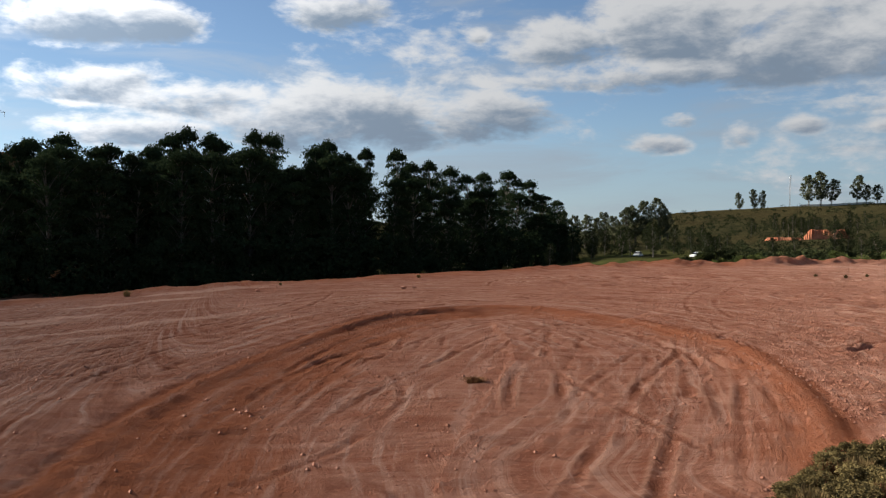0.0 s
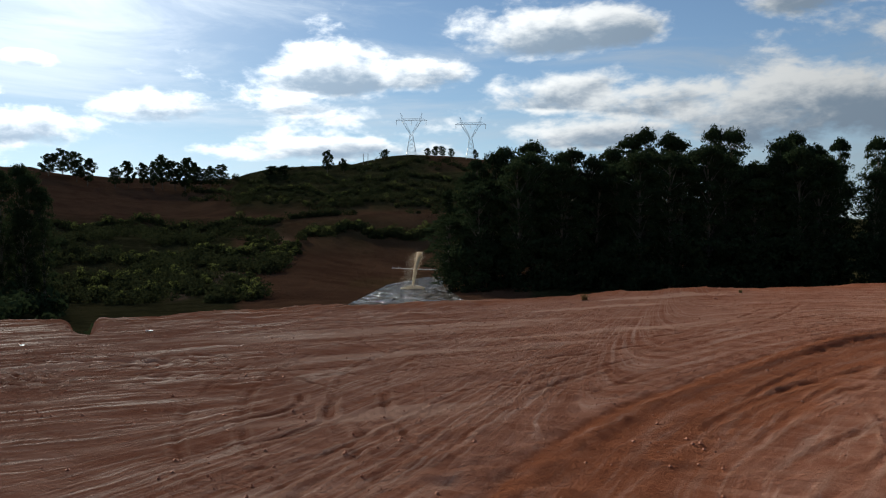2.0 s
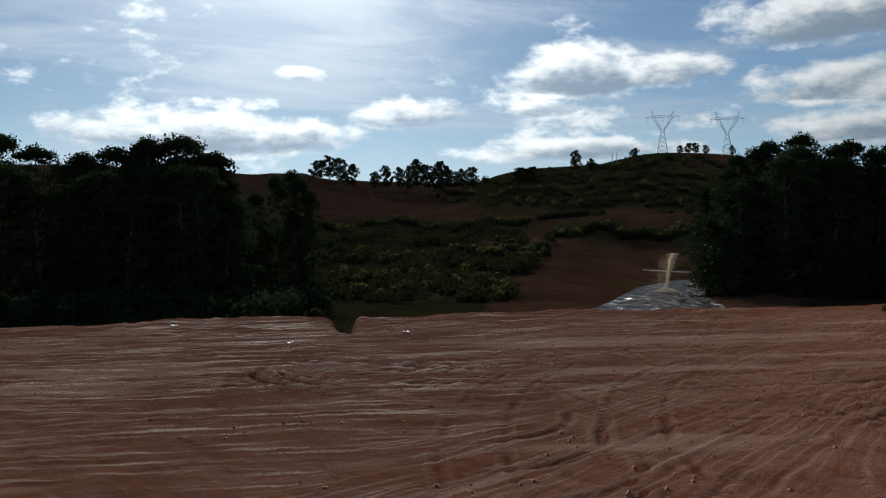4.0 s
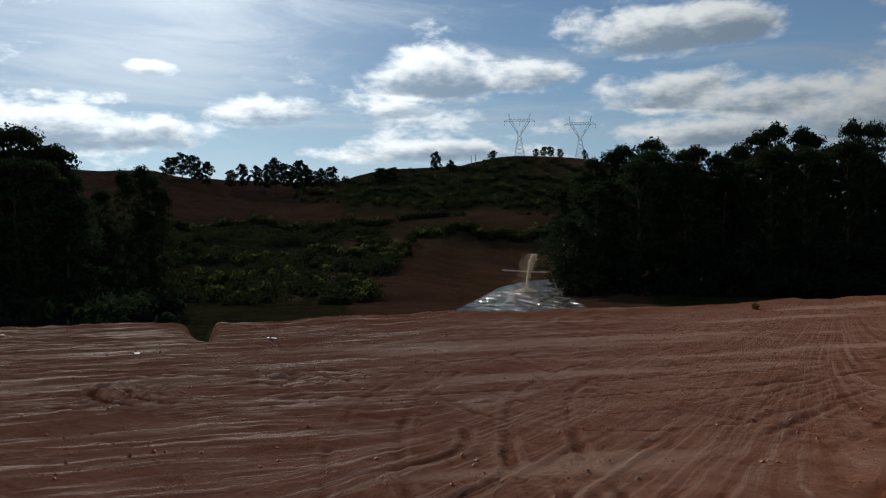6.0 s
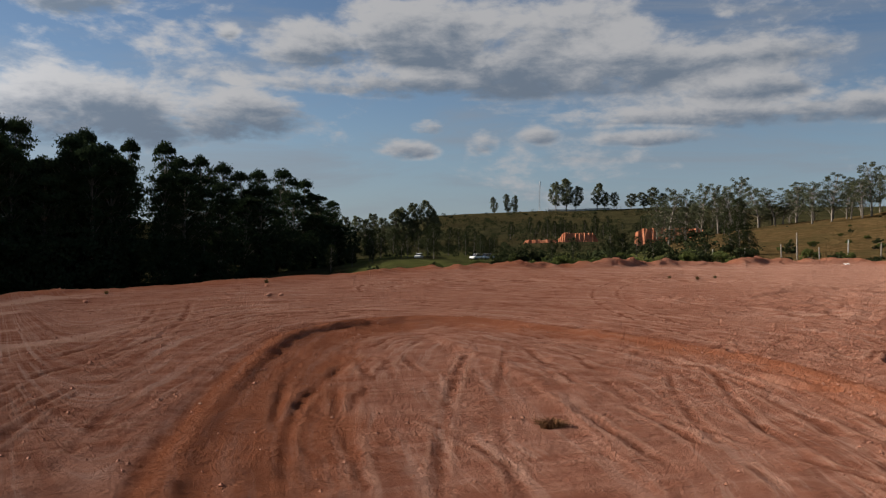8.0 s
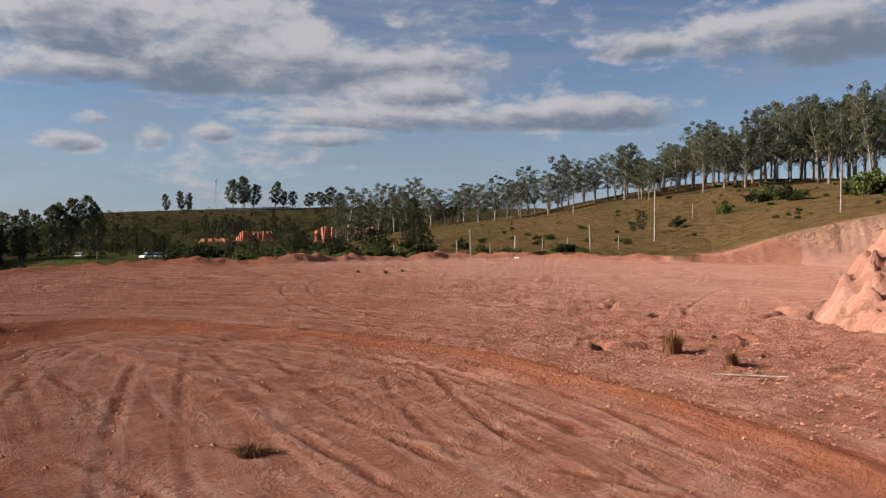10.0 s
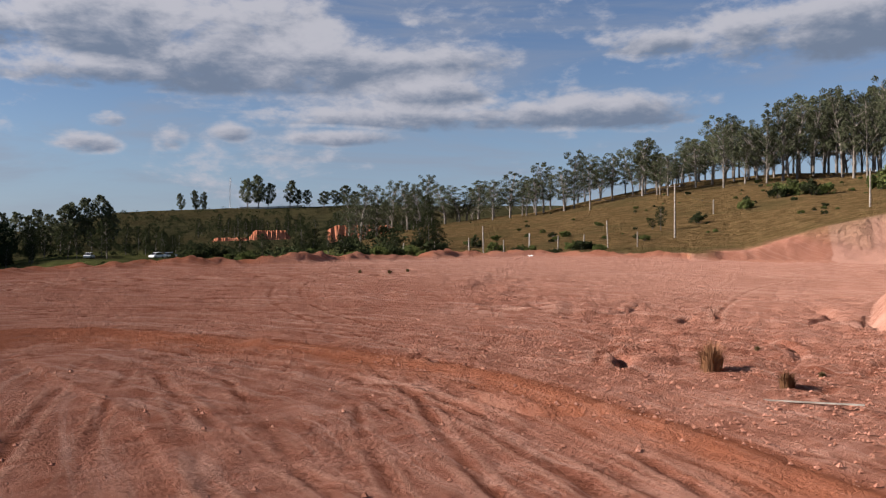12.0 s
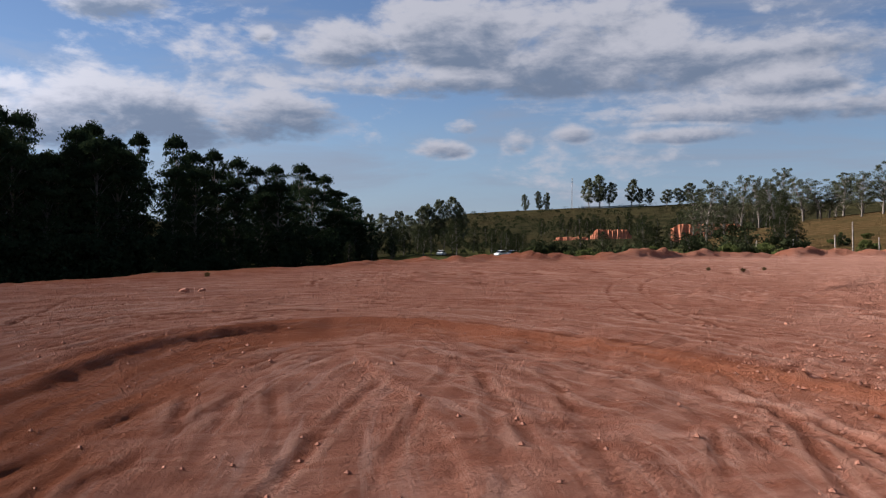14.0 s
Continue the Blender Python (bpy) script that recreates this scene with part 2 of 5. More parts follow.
    for size in (3.2, 8.5):
        vor = s.n("ShaderNodeTexVoronoi")
        s.put(vor.inputs["Vector"], s.vec("ADD", where, s.vec("MULTIPLY", sway.outputs["Color"], (3.0, 3.0, 0.0))))
        vor.inputs["Scale"].default_value = size
        crumbs.append(s.step(vor.outputs["Distance"], 0.45, 0.0))
    loose = s.step(s.noise(where, 0.5, 4, 0.65), 0.46, 0.60)
    crumb = s.math("MULTIPLY", s.math("MULTIPLY_ADD", crumbs[0], 0.30, s.math("MULTIPLY", crumbs[1], 0.16)), loose)
    rel = s.math("ADD", s.math("MULTIPLY", s.noise(where, 2.6, 9, 0.72), 1.25), s.math("MULTIPLY", s.noise(where, 9.0, 6, 0.75), 0.8))
    rel = s.math("ADD", rel, s.math("MULTIPLY", s.math("MULTIPLY", lines, s.math("MULTIPLY_ADD", patchy, 0.7, 0.3)), s.math("MULTIPLY", calm, 0.95)))
    rel = s.math("ADD", rel, crumb)
    rel = s.math("ADD", rel, s.math("MULTIPLY", broad, 0.14))
    u = s.n("ShaderNodeBump")
    u.inputs["Strength"].default_value, u.inputs["Distance"].default_value = 1.0, 0.24
    brush = s.math("MULTIPLY", s.noise(where, 0.35, 6, 0.7), 14.0)
    mixed = s.n("ShaderNodeMix", data_type="FLOAT")
    s.put(mixed.inputs[0], zone.outputs[0])
    s.put(mixed.inputs[2], brush)
    s.put(mixed.inputs[3], rel)
    s.put(u.inputs["Height"], mixed.outputs[0])
    s.put(b.inputs["Normal"], u.outputs[0])
    s.put(s.n("ShaderNodeOutputMaterial").inputs[0], b.outputs[0])
    return m


def water_material():
    m = bpy.data.materials.new("muddy_pond_water")
    s = Tree(m)
    where = s.n("ShaderNodeTexCoord").outputs["Object"]
    ripple = s.xyz(s.vec("DOT_PRODUCT", where, (0.30, 0.19, 0.0)), s.vec("DOT_PRODUCT", where, (-0.075, 0.12, 0.0)))
    u = s.n("ShaderNodeBump")
    u.inputs["Strength"].default_value, u.inputs["Distance"].default_value = 1.0, 3.0
    s.put(u.inputs["Height"], s.noise(ripple, 1.0, 3, 0.6, 0.5))
    mud, film, mx = s.n("ShaderNodeBsdfDiffuse"), s.n("ShaderNodeBsdfGlossy"), s.n("ShaderNodeMixShader")
    s.put(mud.inputs["Color"], s.mix(s.noise(where, 0.1, 3), (0.022, 0.020, 0.018), (0.035, 0.032, 0.028)))
    film.inputs["Color"].default_value, film.inputs["Roughness"].default_value = (0.9, 0.9, 0.9, 1), 0.06
    s.put(mud.inputs["Normal"], u.outputs[0])
    s.put(film.inputs["Normal"], u.outputs[0])
    mx.inputs[0].default_value = 0.27
    s.put(mx.inputs[1], mud.outputs[0])
    s.put(mx.inputs[2], film.outputs[0])
    s.put(s.n("ShaderNodeOutputMaterial").inputs[0], mx.outputs[0])
    return m


GROUND, WATER = ground_material(), water_material()
BARK = surface("grey_brown_bark", ((0.07, 0.056, 0.042), (0.13, 0.11, 0.085), (0.20, 0.18, 0.15)), 0.8, 0.9, 0.4, 6)
PALE_BARK = surface("pale_eucalyptus_bark", ((0.13, 0.11, 0.085), (0.23, 0.20, 0.165), (0.09, 0.07, 0.055)), 0.6, 0.85, 0.3, 5)
# near-black, with the shade of the backlit groves put into the leaf colour
BACKLIT_LEAF = foliage("backlit_dark_eucalyptus_leaves", (0.015, 0.025, 0.012), (0.038, 0.053, 0.025), 0.12)
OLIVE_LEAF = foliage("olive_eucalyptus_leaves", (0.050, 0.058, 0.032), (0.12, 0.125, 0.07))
SCRUB_LEAF = foliage("scrub_leaves", (0.016, 0.022, 0.010), (0.048, 0.054, 0.024), 0.1)
LIME_LEAF = foliage("light_green_leaves", (0.05, 0.065, 0.02), (0.125, 0.14, 0.045), 0.25)
STRAW = foliage("dry_grass_blades", (0.10, 0.045, 0.022), (0.23, 0.12, 0.06), 0.12)
GREEN_BLADE = foliage("green_brown_grass_blades", (0.09, 0.065, 0.03), (0.2, 0.14, 0.065), 0.15)
CLOD = surface("red_earth_clods", ((0.26, 0.10, 0.055), (0.37, 0.165, 0.105), (0.45, 0.24, 0.165)), 5, 0.95, 0.5, 20)
BANK = surface("cut_red_bank", ((0.30, 0.095, 0.042), (0.44, 0.17, 0.085), (0.20, 0.065, 0.03)), 0.25, 0.95, 0.6, 3)
STEEL = surface("galvanised_steel", ((0.30, 0.31, 0.32), (0.42, 0.43, 0.44)), 2, 0.5, 0.1, 20, 0.6)
CONCRETE = surface("weathered_concrete", ((0.30, 0.28, 0.25), (0.42, 0.40, 0.36), (0.22, 0.2, 0.18)), 1.5, 0.85, 0.3, 20)
WOOD = surface("grey_weathered_wood", ((0.16, 0.13, 0.10), (0.30, 0.26, 0.21)), 3, 0.85, 0.4, 25)
WHITE = surface("white_paint", ((0.70, 0.70, 0.68), (0.8, 0.8, 0.78)), 1, 0.5, 0.05, 30)
DARK_GLASS = surface("dark_window_glass", ((0.02, 0.022, 0.025), (0.04, 0.042, 0.045)), 1, 0.12, 0.0, 5, 0.0, 0.6)
RUBBER = surface("black_rubber", ((0.02, 0.02, 0.02), (0.035, 0.035, 0.035)), 5, 0.8, 0.1, 30)
PLASTIC = surface("pale_plastic_litter", ((0.75, 0.74, 0.70), (0.62, 0.6, 0.55)), 4, 0.5, 0.2, 30)
SPRAY = foliage("spray_droplets", (0.62, 0.56, 0.47), (0.80, 0.76, 0.68), 0.45)
TILE = surface("clay_roof_tiles", ((0.30, 0.13, 0.08), (0.38, 0.18, 0.11)), 2, 0.85, 0.3, 8)

# ---- ground ----


def ramp(v, lo, hi):
    t = np.clip((v - lo) / (hi - lo), 0, 1)
    return t * t * (3 - 2 * t)


def lattice(x, y, seed=0):
    """Smooth value noise, 0 to 1, one cell a unit."""
    xi, yi = np.floor(x).astype(np.int64), np.floor(y).astype(np.int64)
    fx, fy = x - xi, y - yi
    fx, fy = fx * fx * (3 - 2 * fx), fy * fy * (3 - 2 * fy)

    def h(i, j):
        k = (i * 374761393 + j * 668265263 + seed * 974711) & 0xFFFFFFFF
        k = ((k ^ (k >> 13)) * 1274126177) & 0xFFFFFFFF
        return ((k ^ (k >> 16)) & 0xFFFF) / 65535.0

    a = h(xi, yi) * (1 - fx) + h(xi + 1, yi) * fx
    b = h(xi, yi + 1) * (1 - fx) + h(xi + 1, yi + 1) * fx
    return a * (1 - fy) + b * fy


def fbm(x, y, octaves=4, seed=0):
    total, amp, norm = 0.0, 1.0, 0.0
    for o in range(octaves):
        total = total + amp * lattice(x * 2**o, y * 2**o, seed + 17 * o)
        norm, amp = norm + amp, amp * 0.5
    return total / norm - 0.5


EYE = (-3.0, 6.0, 5.0)  # the hills are laid out by bearing and height as seen from here


def bearing(x, y):
    dx, dy = x - EYE[0], y - EYE[1]
    return np.degrees(np.arctan2(-dx, dy)), np.hypot(dx, dy)


def along(a, *pairs):
    pairs = sorted(pairs)
    return np.interp(a, [p[0] for p in pairs], [p[1] for p in pairs])


# the rim of the levelled yard, seen from its middle
RIM = [(-80, 2), (-58, 12), (-52, 22), (-48.3, 29.5), (-42.5, 33.8), (-36, 41), (-31, 47.4), (-27, 51.5), (-23.6, 55.8), (-19.5, 62), (-14, 66.3),
       (-8.5, 70.2), (-2, 74), (6, 79.5), (14, 86.5), (24, 87), (36, 88.5), (48, 91), (60, 92), (68, 91)]


def rim_radius(a):
    pts = sorted((math.degrees(math.atan2(-(x - EYE[0]), y - EYE[1])), math.hypot(x - EYE[0], y - EYE[1])) for x, y in RIM)
    return np.interp(a, [p[0] for p in pts], [p[1] for p in pts])


def to_line(x, y, pts, reach=16):
    """The distance to a polyline, and how far along it (0 to 1) the nearest place lies."""
    xs, ys = [p[0] for p in pts], [p[1] for p in pts]
    near = (x > min(xs) - reach) & (x < max(xs) + reach) & (y > min(ys) - reach) & (y < max(ys) + reach)
    if not near.all():
        best, where = np.full(x.shape, 1e3), np.zeros(x.shape)
        if near.any():
            best[near], where[near] = to_line(x[near], y[near], pts, reach)
        return best, where
    best, where = np.full(x.shape, 1e9), np.zeros(x.shape)
    n = len(pts) - 1
    for i in range(n):
        (ax, ay), (bx, by) = pts[i], pts[i + 1]
        ux, uy = bx - ax, by - ay
        t = np.clip(((x - ax) * ux + (y - ay) * uy) / (ux * ux + uy * uy), 0, 1)
        d = np.hypot(x - ax - t * ux, y - ay - t * uy)
        near = d < best
        best = np.where(near, d, best)
        where = np.where(near, (i + t) / n, where)
    return best, where


def inside(x, y, pts):
    odd = np.zeros(x.shape, bool)
    for (ax, ay), (bx, by) in zip(pts, pts[1:] + pts[:1]):
        cross = ((ay > y) != (by > y)) & (x < (bx - ax) * (y - ay) / (by - ay + 1e-12) + ax)
        odd ^= cross
    return odd


def curve_through(pts, n=6):
    """A smooth line through a few places."""
    p = [pts[0]] + list(pts) + [pts[-1]]
    out = []
    for i in range(1, len(p) - 2):
        for k in range(n):
            t = k / n
            out.append(tuple(0.5 * (2 * p[i][c] + (p[i + 1][c] - p[i - 1][c]) * t + (2 * p[i - 1][c] - 5 * p[i][c] + 4 * p[i + 1][c] - p[i + 2][c]) * t * t
                                    + (3 * p[i][c] - p[i - 1][c] - 3 * p[i + 1][c] + p[i + 2][c]) * t**3) for c in (0, 1)))
    return out + [tuple(pts[-1])]


LOOP = curve_through([(-6.5, 11), (-7.4, 16), (-7.7, 23), (-6.9, 29), (-5.5, 35.5), (-3.3, 42.6), (-0.3, 46.4), (3, 47.3), (6.3, 45.4), (8.5, 41.8),
                      (10.2, 37.5), (11, 34), (11.2, 31), (10.8, 27.8), (10.1, 24), (8.9, 19.5), (7, 15)], 5)
LOOP_AREA = LOOP + [(5, 12), (1, 9), (-4, 8)]
FOOT = [(22, 10), (24.5, 24), (26.2, 28.5), (29.5, 32), (39.5, 36.6), (52, 41), (80, 45)]  # the foot of the cut spur
SPUR_AREA = FOOT + [(90, 20), (60, 0)]
# tyre tracks: half the gauge between the two ruts (0: a single rut), rut depth, and places on the way
TRACKS = [
    (0.9, 0.15, [(4, 61), (5, 66), (9, 69.3), (15, 70), (24, 68.5), (40, 66)]),
    (0.8, 0.05, [(-33, 27), (-29.6, 31), (-26.3, 35.4), (-22.4, 39.2), (-17, 41.5), (-10, 43)]),
    (0.9, 0.06, [(-28.9, 19.6), (-30.6, 22.3), (-29.5, 24.8), (-27.3, 26.3), (-24, 26.5)]),
    (0.9, 0.05, [(-21.7, 26.9), (-17.2, 24.9), (-14.6, 25.7), (-12.9, 28), (-11, 34), (-8, 42)]),
    (0.75, 0.05, [(9.5, 38), (8.2, 32.6), (6.2, 28.4), (4.5, 24), (3, 18)]),
    (0.75, 0.05, [(5.7, 38.6), (4.6, 34), (3.8, 30.8), (3, 27.6), (2.4, 22)]),
    (0.0, 0.06, [(4.6, 37.4), (3.7, 30), (4.5, 24), (6, 18)]),
    (0.8, 0.04, [(10, 34), (9.3, 30), (8.2, 26), (6.5, 21), (4.5, 15)]),
    (0.8, 0.035, [(9, 35), (8, 30), (6.4, 25), (4.6, 20), (2.5, 14)]),
    (0.8, 0.05, [(-36, 16), (-24, 22), (-14, 33), (-9, 44), (-8, 58)]),
    (0.8, 0.05, [(-40, 24), (-30, 33), (-20, 46), (-8, 58), (6, 70)]),
    (0.8, 0.05, [(-44, 20), (-32, 24), (-20, 30), (-12, 40), (-4, 54), (8, 60), (26, 62)]),
    (0.8, 0.04, [(-12, 14), (-17, 18), (-22, 25), (-24, 34), (-20, 44), (-12, 50)]),
    (0.8, 0.04, [(-10, 17), (-15, 22), (-19, 30), (-17, 40), (-10, 46)]),
    (0.9, 0.05, [(12, 48), (20, 46), (30, 44), (45, 50), (60, 60)]),
    (0.8, 0.05, [(-2, 52), (8, 52), (20, 54), (36, 62), (50, 74)]),
    (0.8, 0.05, [(14, 30), (13, 38), (15, 50), (22, 64), (36, 78)]),
    (0.8, 0.04, [(8, 30), (13, 36), (20, 40), (30, 41), (44, 46)]),
    (0.0, 0.10, [(14.4, 31.5), (16.5, 33.2), (19.2, 34.3)]),
    (0.0, 0.10, [(26, 36), (32, 40), (44, 46), (58, 50)]),
    (0.7, 0.04, [(-3, 20), (-1, 27), (2, 35), (5, 42)]),
    (0.7, 0.04, [(-5, 22), (-4, 30), (-1, 38), (2, 44)]),
]


for k in range(3):  # where a loader spun round, and three turning arcs
    TRACKS.append((0.0, 0.13 - 0.025 * k, [(-27.2 + (4.8 - 1.2 * k) * math.cos(q0) * 0.75 - (2.9 - 0.8 * k) * math.sin(q0) * 0.6, 22.8 + (4.8 - 1.2 * k) * math.cos(q0) * 0.5 + (2.9 - 0.8 * k) * math.sin(q0) * 0.8)
                                           for q0 in [0.6 * n0 for n0 in range(11)]]))
    TRACKS.append((0.0, 0.06, [(-14.0 - 2.0 * k, 20.6 + 1.2 * k), (-12.7 - 2.0 * k, 18.8 + 1.2 * k), (-12.6 - 2.0 * k, 17 + 1.2 * k), (-13.4 - 2.0 * k, 15.2 + 1.2 * k)]))
rut_rng = random.Random(21)
for k in range(64):
    if k % 2:  # round the loop, inside it and out
        t0, off = rut_rng.uniform(0.02, 0.6), rut_rng.choice([-1, 1]) * rut_rng.uniform(1.5, 7)
        pts = []
        for step_no in range(4):
            x0, y0 = LOOP[min(len(LOOP) - 1, int((t0 + 0.13 * step_no) * (len(LOOP) - 1)))]
            away = math.atan2(y0 - 29, x0 - 2)
            pts.append((x0 + off * math.cos(away) + rut_rng.uniform(-0.5, 0.5), y0 + off * math.sin(away) + rut_rng.uniform(-0.5, 0.5)))
    else:
        x0, y0, head, turn = rut_rng.uniform(-36, 34), rut_rng.uniform(15, 72), rut_rng.uniform(0, 6.28), rut_rng.uniform(-0.5, 0.5)
        pts = [(x0, y0)]
        for step_no in range(4):
            head += turn
            pts.append((pts[-1][0] + 5 * math.cos(head), pts[-1][1] + 5 * math.sin(head)))
    TRACKS.append((rut_rng.choice([0.75, 0.85, 0.0]), rut_rng.uniform(0.015, 0.04), pts))


# pits and scraped steps: ends, width and depth
GOUGES = [(9.6, 31.2, 10.9, 27.2, 0.55, 0.42), (14.7, 31.0, 16.6, 33.0, 0.5, 0.34), (12.6, 28.2, 13.4, 26.6, 0.4, 0.25), (25.6, 37.6, 27.2, 38.2, 0.7, 0.36), (11.0, 34.4, 11.6, 35.1, 0.35, 0.22),
          (36, 43.4, 43, 37.4, 0.8, 0.45), (37, 68.5, 47, 65.5, 0.9, 0.5), (24, 41.5, 31, 44, 0.5, 0.2), (28, 33.5, 36, 38, 0.7, 0.3), (8, 63, 22, 65.5, 0.7, 0.25), (-30, 44, -20, 52, 0.5, 0.14),
          (20, 29, 24, 33, 0.5, 0.22), (22, 56, 34, 58, 0.6, 0.2), (4.4, 35.8, 5.0, 34.2, 0.4, 0.16)]


def yard(x, y):
    return 0.0014 * x + 0.0257 * y


def hills(a, r):
    """The land round the yard: a terraced hill, a far ridge and a grassy hill."""
    def crest(rc, heights):
        return EYE[2] + rc * np.tan(np.radians(along(a, *heights)))

    def rise(rf, zf, rc, zc, power):
        t = np.clip((r - rf) / (rc - rf), 0, 1)
        z = zf + (zc - zf) * t**power
        return np.where(r > rc, zc - 0.05 * (r - rc), z)

    left = rise(150, -9.5, 700, crest(700, [(20, 4.6), (27.7, 5.4), (32, 5.6), (35, 5.3), (38, 4.95), (43, 4.35), (47, 3.65), (51, 3.9), (56, 4.4), (61, 4.4), (70, 4.5), (100, 4)]), 1.45)
    left = np.where((a > 12) & (a < 150), left, -60) - 60 * ramp(22 - a, 0, 12)
    far = rise(240, along(a, (30, -8), (0, -7), (-8, -4), (-12, -0.5), (-40, -0.5)), 650, crest(650, [(40, 2), (15, 1.5), (0, 1.0), (-8, 0.6), (-10, 0.5), (-15.7, 1.7), (-22, 2.0), (-30, 2.25), (-40, 2.2), (-60, 2)]), 2.3)
    foot = 119.0
    top = EYE[2] - 0.5 + foot * np.tan(np.radians(along(a, (-30, -1.4), (-40, -1.1), (-49, -0.9), (-52.5, -0.75), (-56.8, 0.6), (-61.7, 1.6), (-65.4, 2.25), (-80, 3.4))))
    right = rise(foot, top, 275, crest(275, [(-24, -2.0), (-28, -0.8), (-32, 0.4), (-37, 1.1), (-42.4, 1.85), (-46, 2.6), (-51.6, 3.45), (-57, 3.9), (-62, 3.9), (-90, 4.2)]), 1.35)
    right = np.where((a < -18) & (a > -150), right, -60)
    return left, far, right


POND_Z = -8.0
POND = [(-1.2 - r * math.sin(radians(a)), 2.4 + r * math.cos(radians(a))) for a, r in
        [(38.5, 140), (37.7, 152), (35.5, 190), (33.6, 248), (31.2, 292), (30, 296), (29.9, 240), (29, 200), (28, 170), (28, 140), (33, 130)]]


RUTS = {}  # how deep wheels have cut, for each set of places


def ground_height(x, y, detail=True):
    a, r = bearing(x, y)
    base = yard(x, y) + 0.22 * fbm(x / 14, y / 14, 3, 3)
    left, far, right = hills(a, r)
    low = np.maximum(np.maximum(left, far), right)
    low = np.where(np.abs(a) > 120, -3, low)
    low = low + 1.6 * fbm(x / 30, y / 30, 4, 5) * ramp(r, 120, 260)
    terrace = np.where((a > 24) & (r > 200), 1.0, 0.0)
    low = low + terrace * 1.8 * np.sin(low * 0.55 + 2 * fbm(x / 60, y / 60, 2, 8)) * ramp(r, 200, 300)
    basin = (a > 10) & (a < 62) & (r > 90) & (r < 380)
    if basin.any():
        pd, _ = to_line(x[basin], y[basin], POND + POND[:1], 300)
        wet = inside(x[basin], y[basin], POND)
        low[basin] = np.minimum(low[basin], POND_Z + np.where(wet, -np.minimum(0.25 * pd, 1.5) - 0.05, 0.02 + 0.10 * pd + 0.0016 * pd**2))
    re = rim_radius(np.clip(a, -52, 80)) + 2.2 * fbm(x / 7, y / 7, 3, 11)
    over = r - re
    # outer slope of the fill, spoil heaped along the rim, and the gully that cuts it
    z = np.where(over > 0, np.maximum(low, base - 0.62 * over), base)
    side = ramp(-a, 6, 16)
    heap = np.exp(-((over + 1.4) / 1.7) ** 2) * (0.02 + 0.12 * side + (0.22 + 0.72 * side) * np.clip(1.7 * fbm(x / 2.6, y / 2.6, 4, 21) + 0.38, 0, 0.9) + 0.5 * side * fbm(x / 0.7, y / 0.7, 3, 22))
    z = z + heap * ramp(a, -51, -46)
    gully = np.exp(-((a - 55.3) / 0.55) ** 2) * ramp(over, -8, -1) * 2.2
    z = z - gully * ramp(-over, -8, 0)
    # the cut bank at the far side, which rises along its length
    bank = (a < -49) & (a > -120)
    rb = along(a, (-49, 106), (-53, 108), (-62, 113), (-70, 112), (-90, 100), (-120, 90)) + 1.6 * fbm(x / 5, y / 5, 2, 31)
    steep = base + np.clip(r - rb, 0, None) * (0.75 + 0.2 * np.abs(fbm(a * 4.8, r / 40, 2, 37))) + 0.5 * fbm(x / 1.4, y / 1.4, 3, 38) * ramp(r - rb, 0, 1.5)
    z = np.where(bank, np.where(r > rb, np.minimum(np.maximum(low, base), steep), base), z)
    # the cut spur beside the yard
    d, t = to_line(x, y, FOOT)
    spur = inside(x, y, SPUR_AREA)
    face = d + (1.8 * fbm(x / 2.6, y / 2.6, 4, 41) + 1.6 * np.abs(fbm(t * 60, d / 7, 3, 42)) - 2.0 * np.abs(fbm(x / 1.5, y / 1.5, 4, 45)) + 1.2 * fbm(x / 0.6, y / 0.6, 2, 46)) * ramp(d, 0.1, 1.5)
    z = np.where(spur, base + np.minimum(np.clip(face, 0, None) * 1.25, 7.2 + 1.2 * fbm(x / 6, y / 6, 3, 43)), z + 0.35 * np.exp(-d / 1.6) * (0.6 + fbm(x / 1.5, y / 1.5, 3, 44)))
    if not detail:
        return z
    near = ramp(130 - r, 0, 30)
    loop_d, loop_t = to_line(x, y, LOOP)
    inner = inside(x, y, LOOP_AREA)
    wide = np.interp(loop_t, [0, 0.2, 0.42, 0.5, 1], [2.0, 1.5, 0.7, 0.9, 1.3])
    lip = np.interp(loop_t, [0, 0.2, 0.34, 0.5, 1], [0.08, 0.22, 0.42, 0.42, 0.4])  # the share of the drop that is a sharp edge
    fade = np.interp(loop_t, [0, 0.12, 0.34, 0.44, 0.54, 0.7, 1], [0.17, 0.24, 0.38, 0.36, 0.22, 0.15, 0.13]) * ramp(y, 9, 20)
    z = z - np.where(inner, fade * (lip * ramp(loop_d, 0, 0.5) + (1 - lip) * ramp(loop_d, 0.2, 2.2 * wide)) * (ramp(14 - loop_d, 0, 12) * 0.7 + 0.3), 0)
    z = z + 0.10 * np.exp(-(loop_d / 0.4) ** 2) * ramp(y, 9, 20) * (0.7 + 1.2 * fbm(x / 1.3, y / 1.3, 3, 51))
    z = z - 0.05 * np.exp(-((loop_d - 0.55) / 0.22) ** 2) * ~inner * ramp(y, 9, 16)
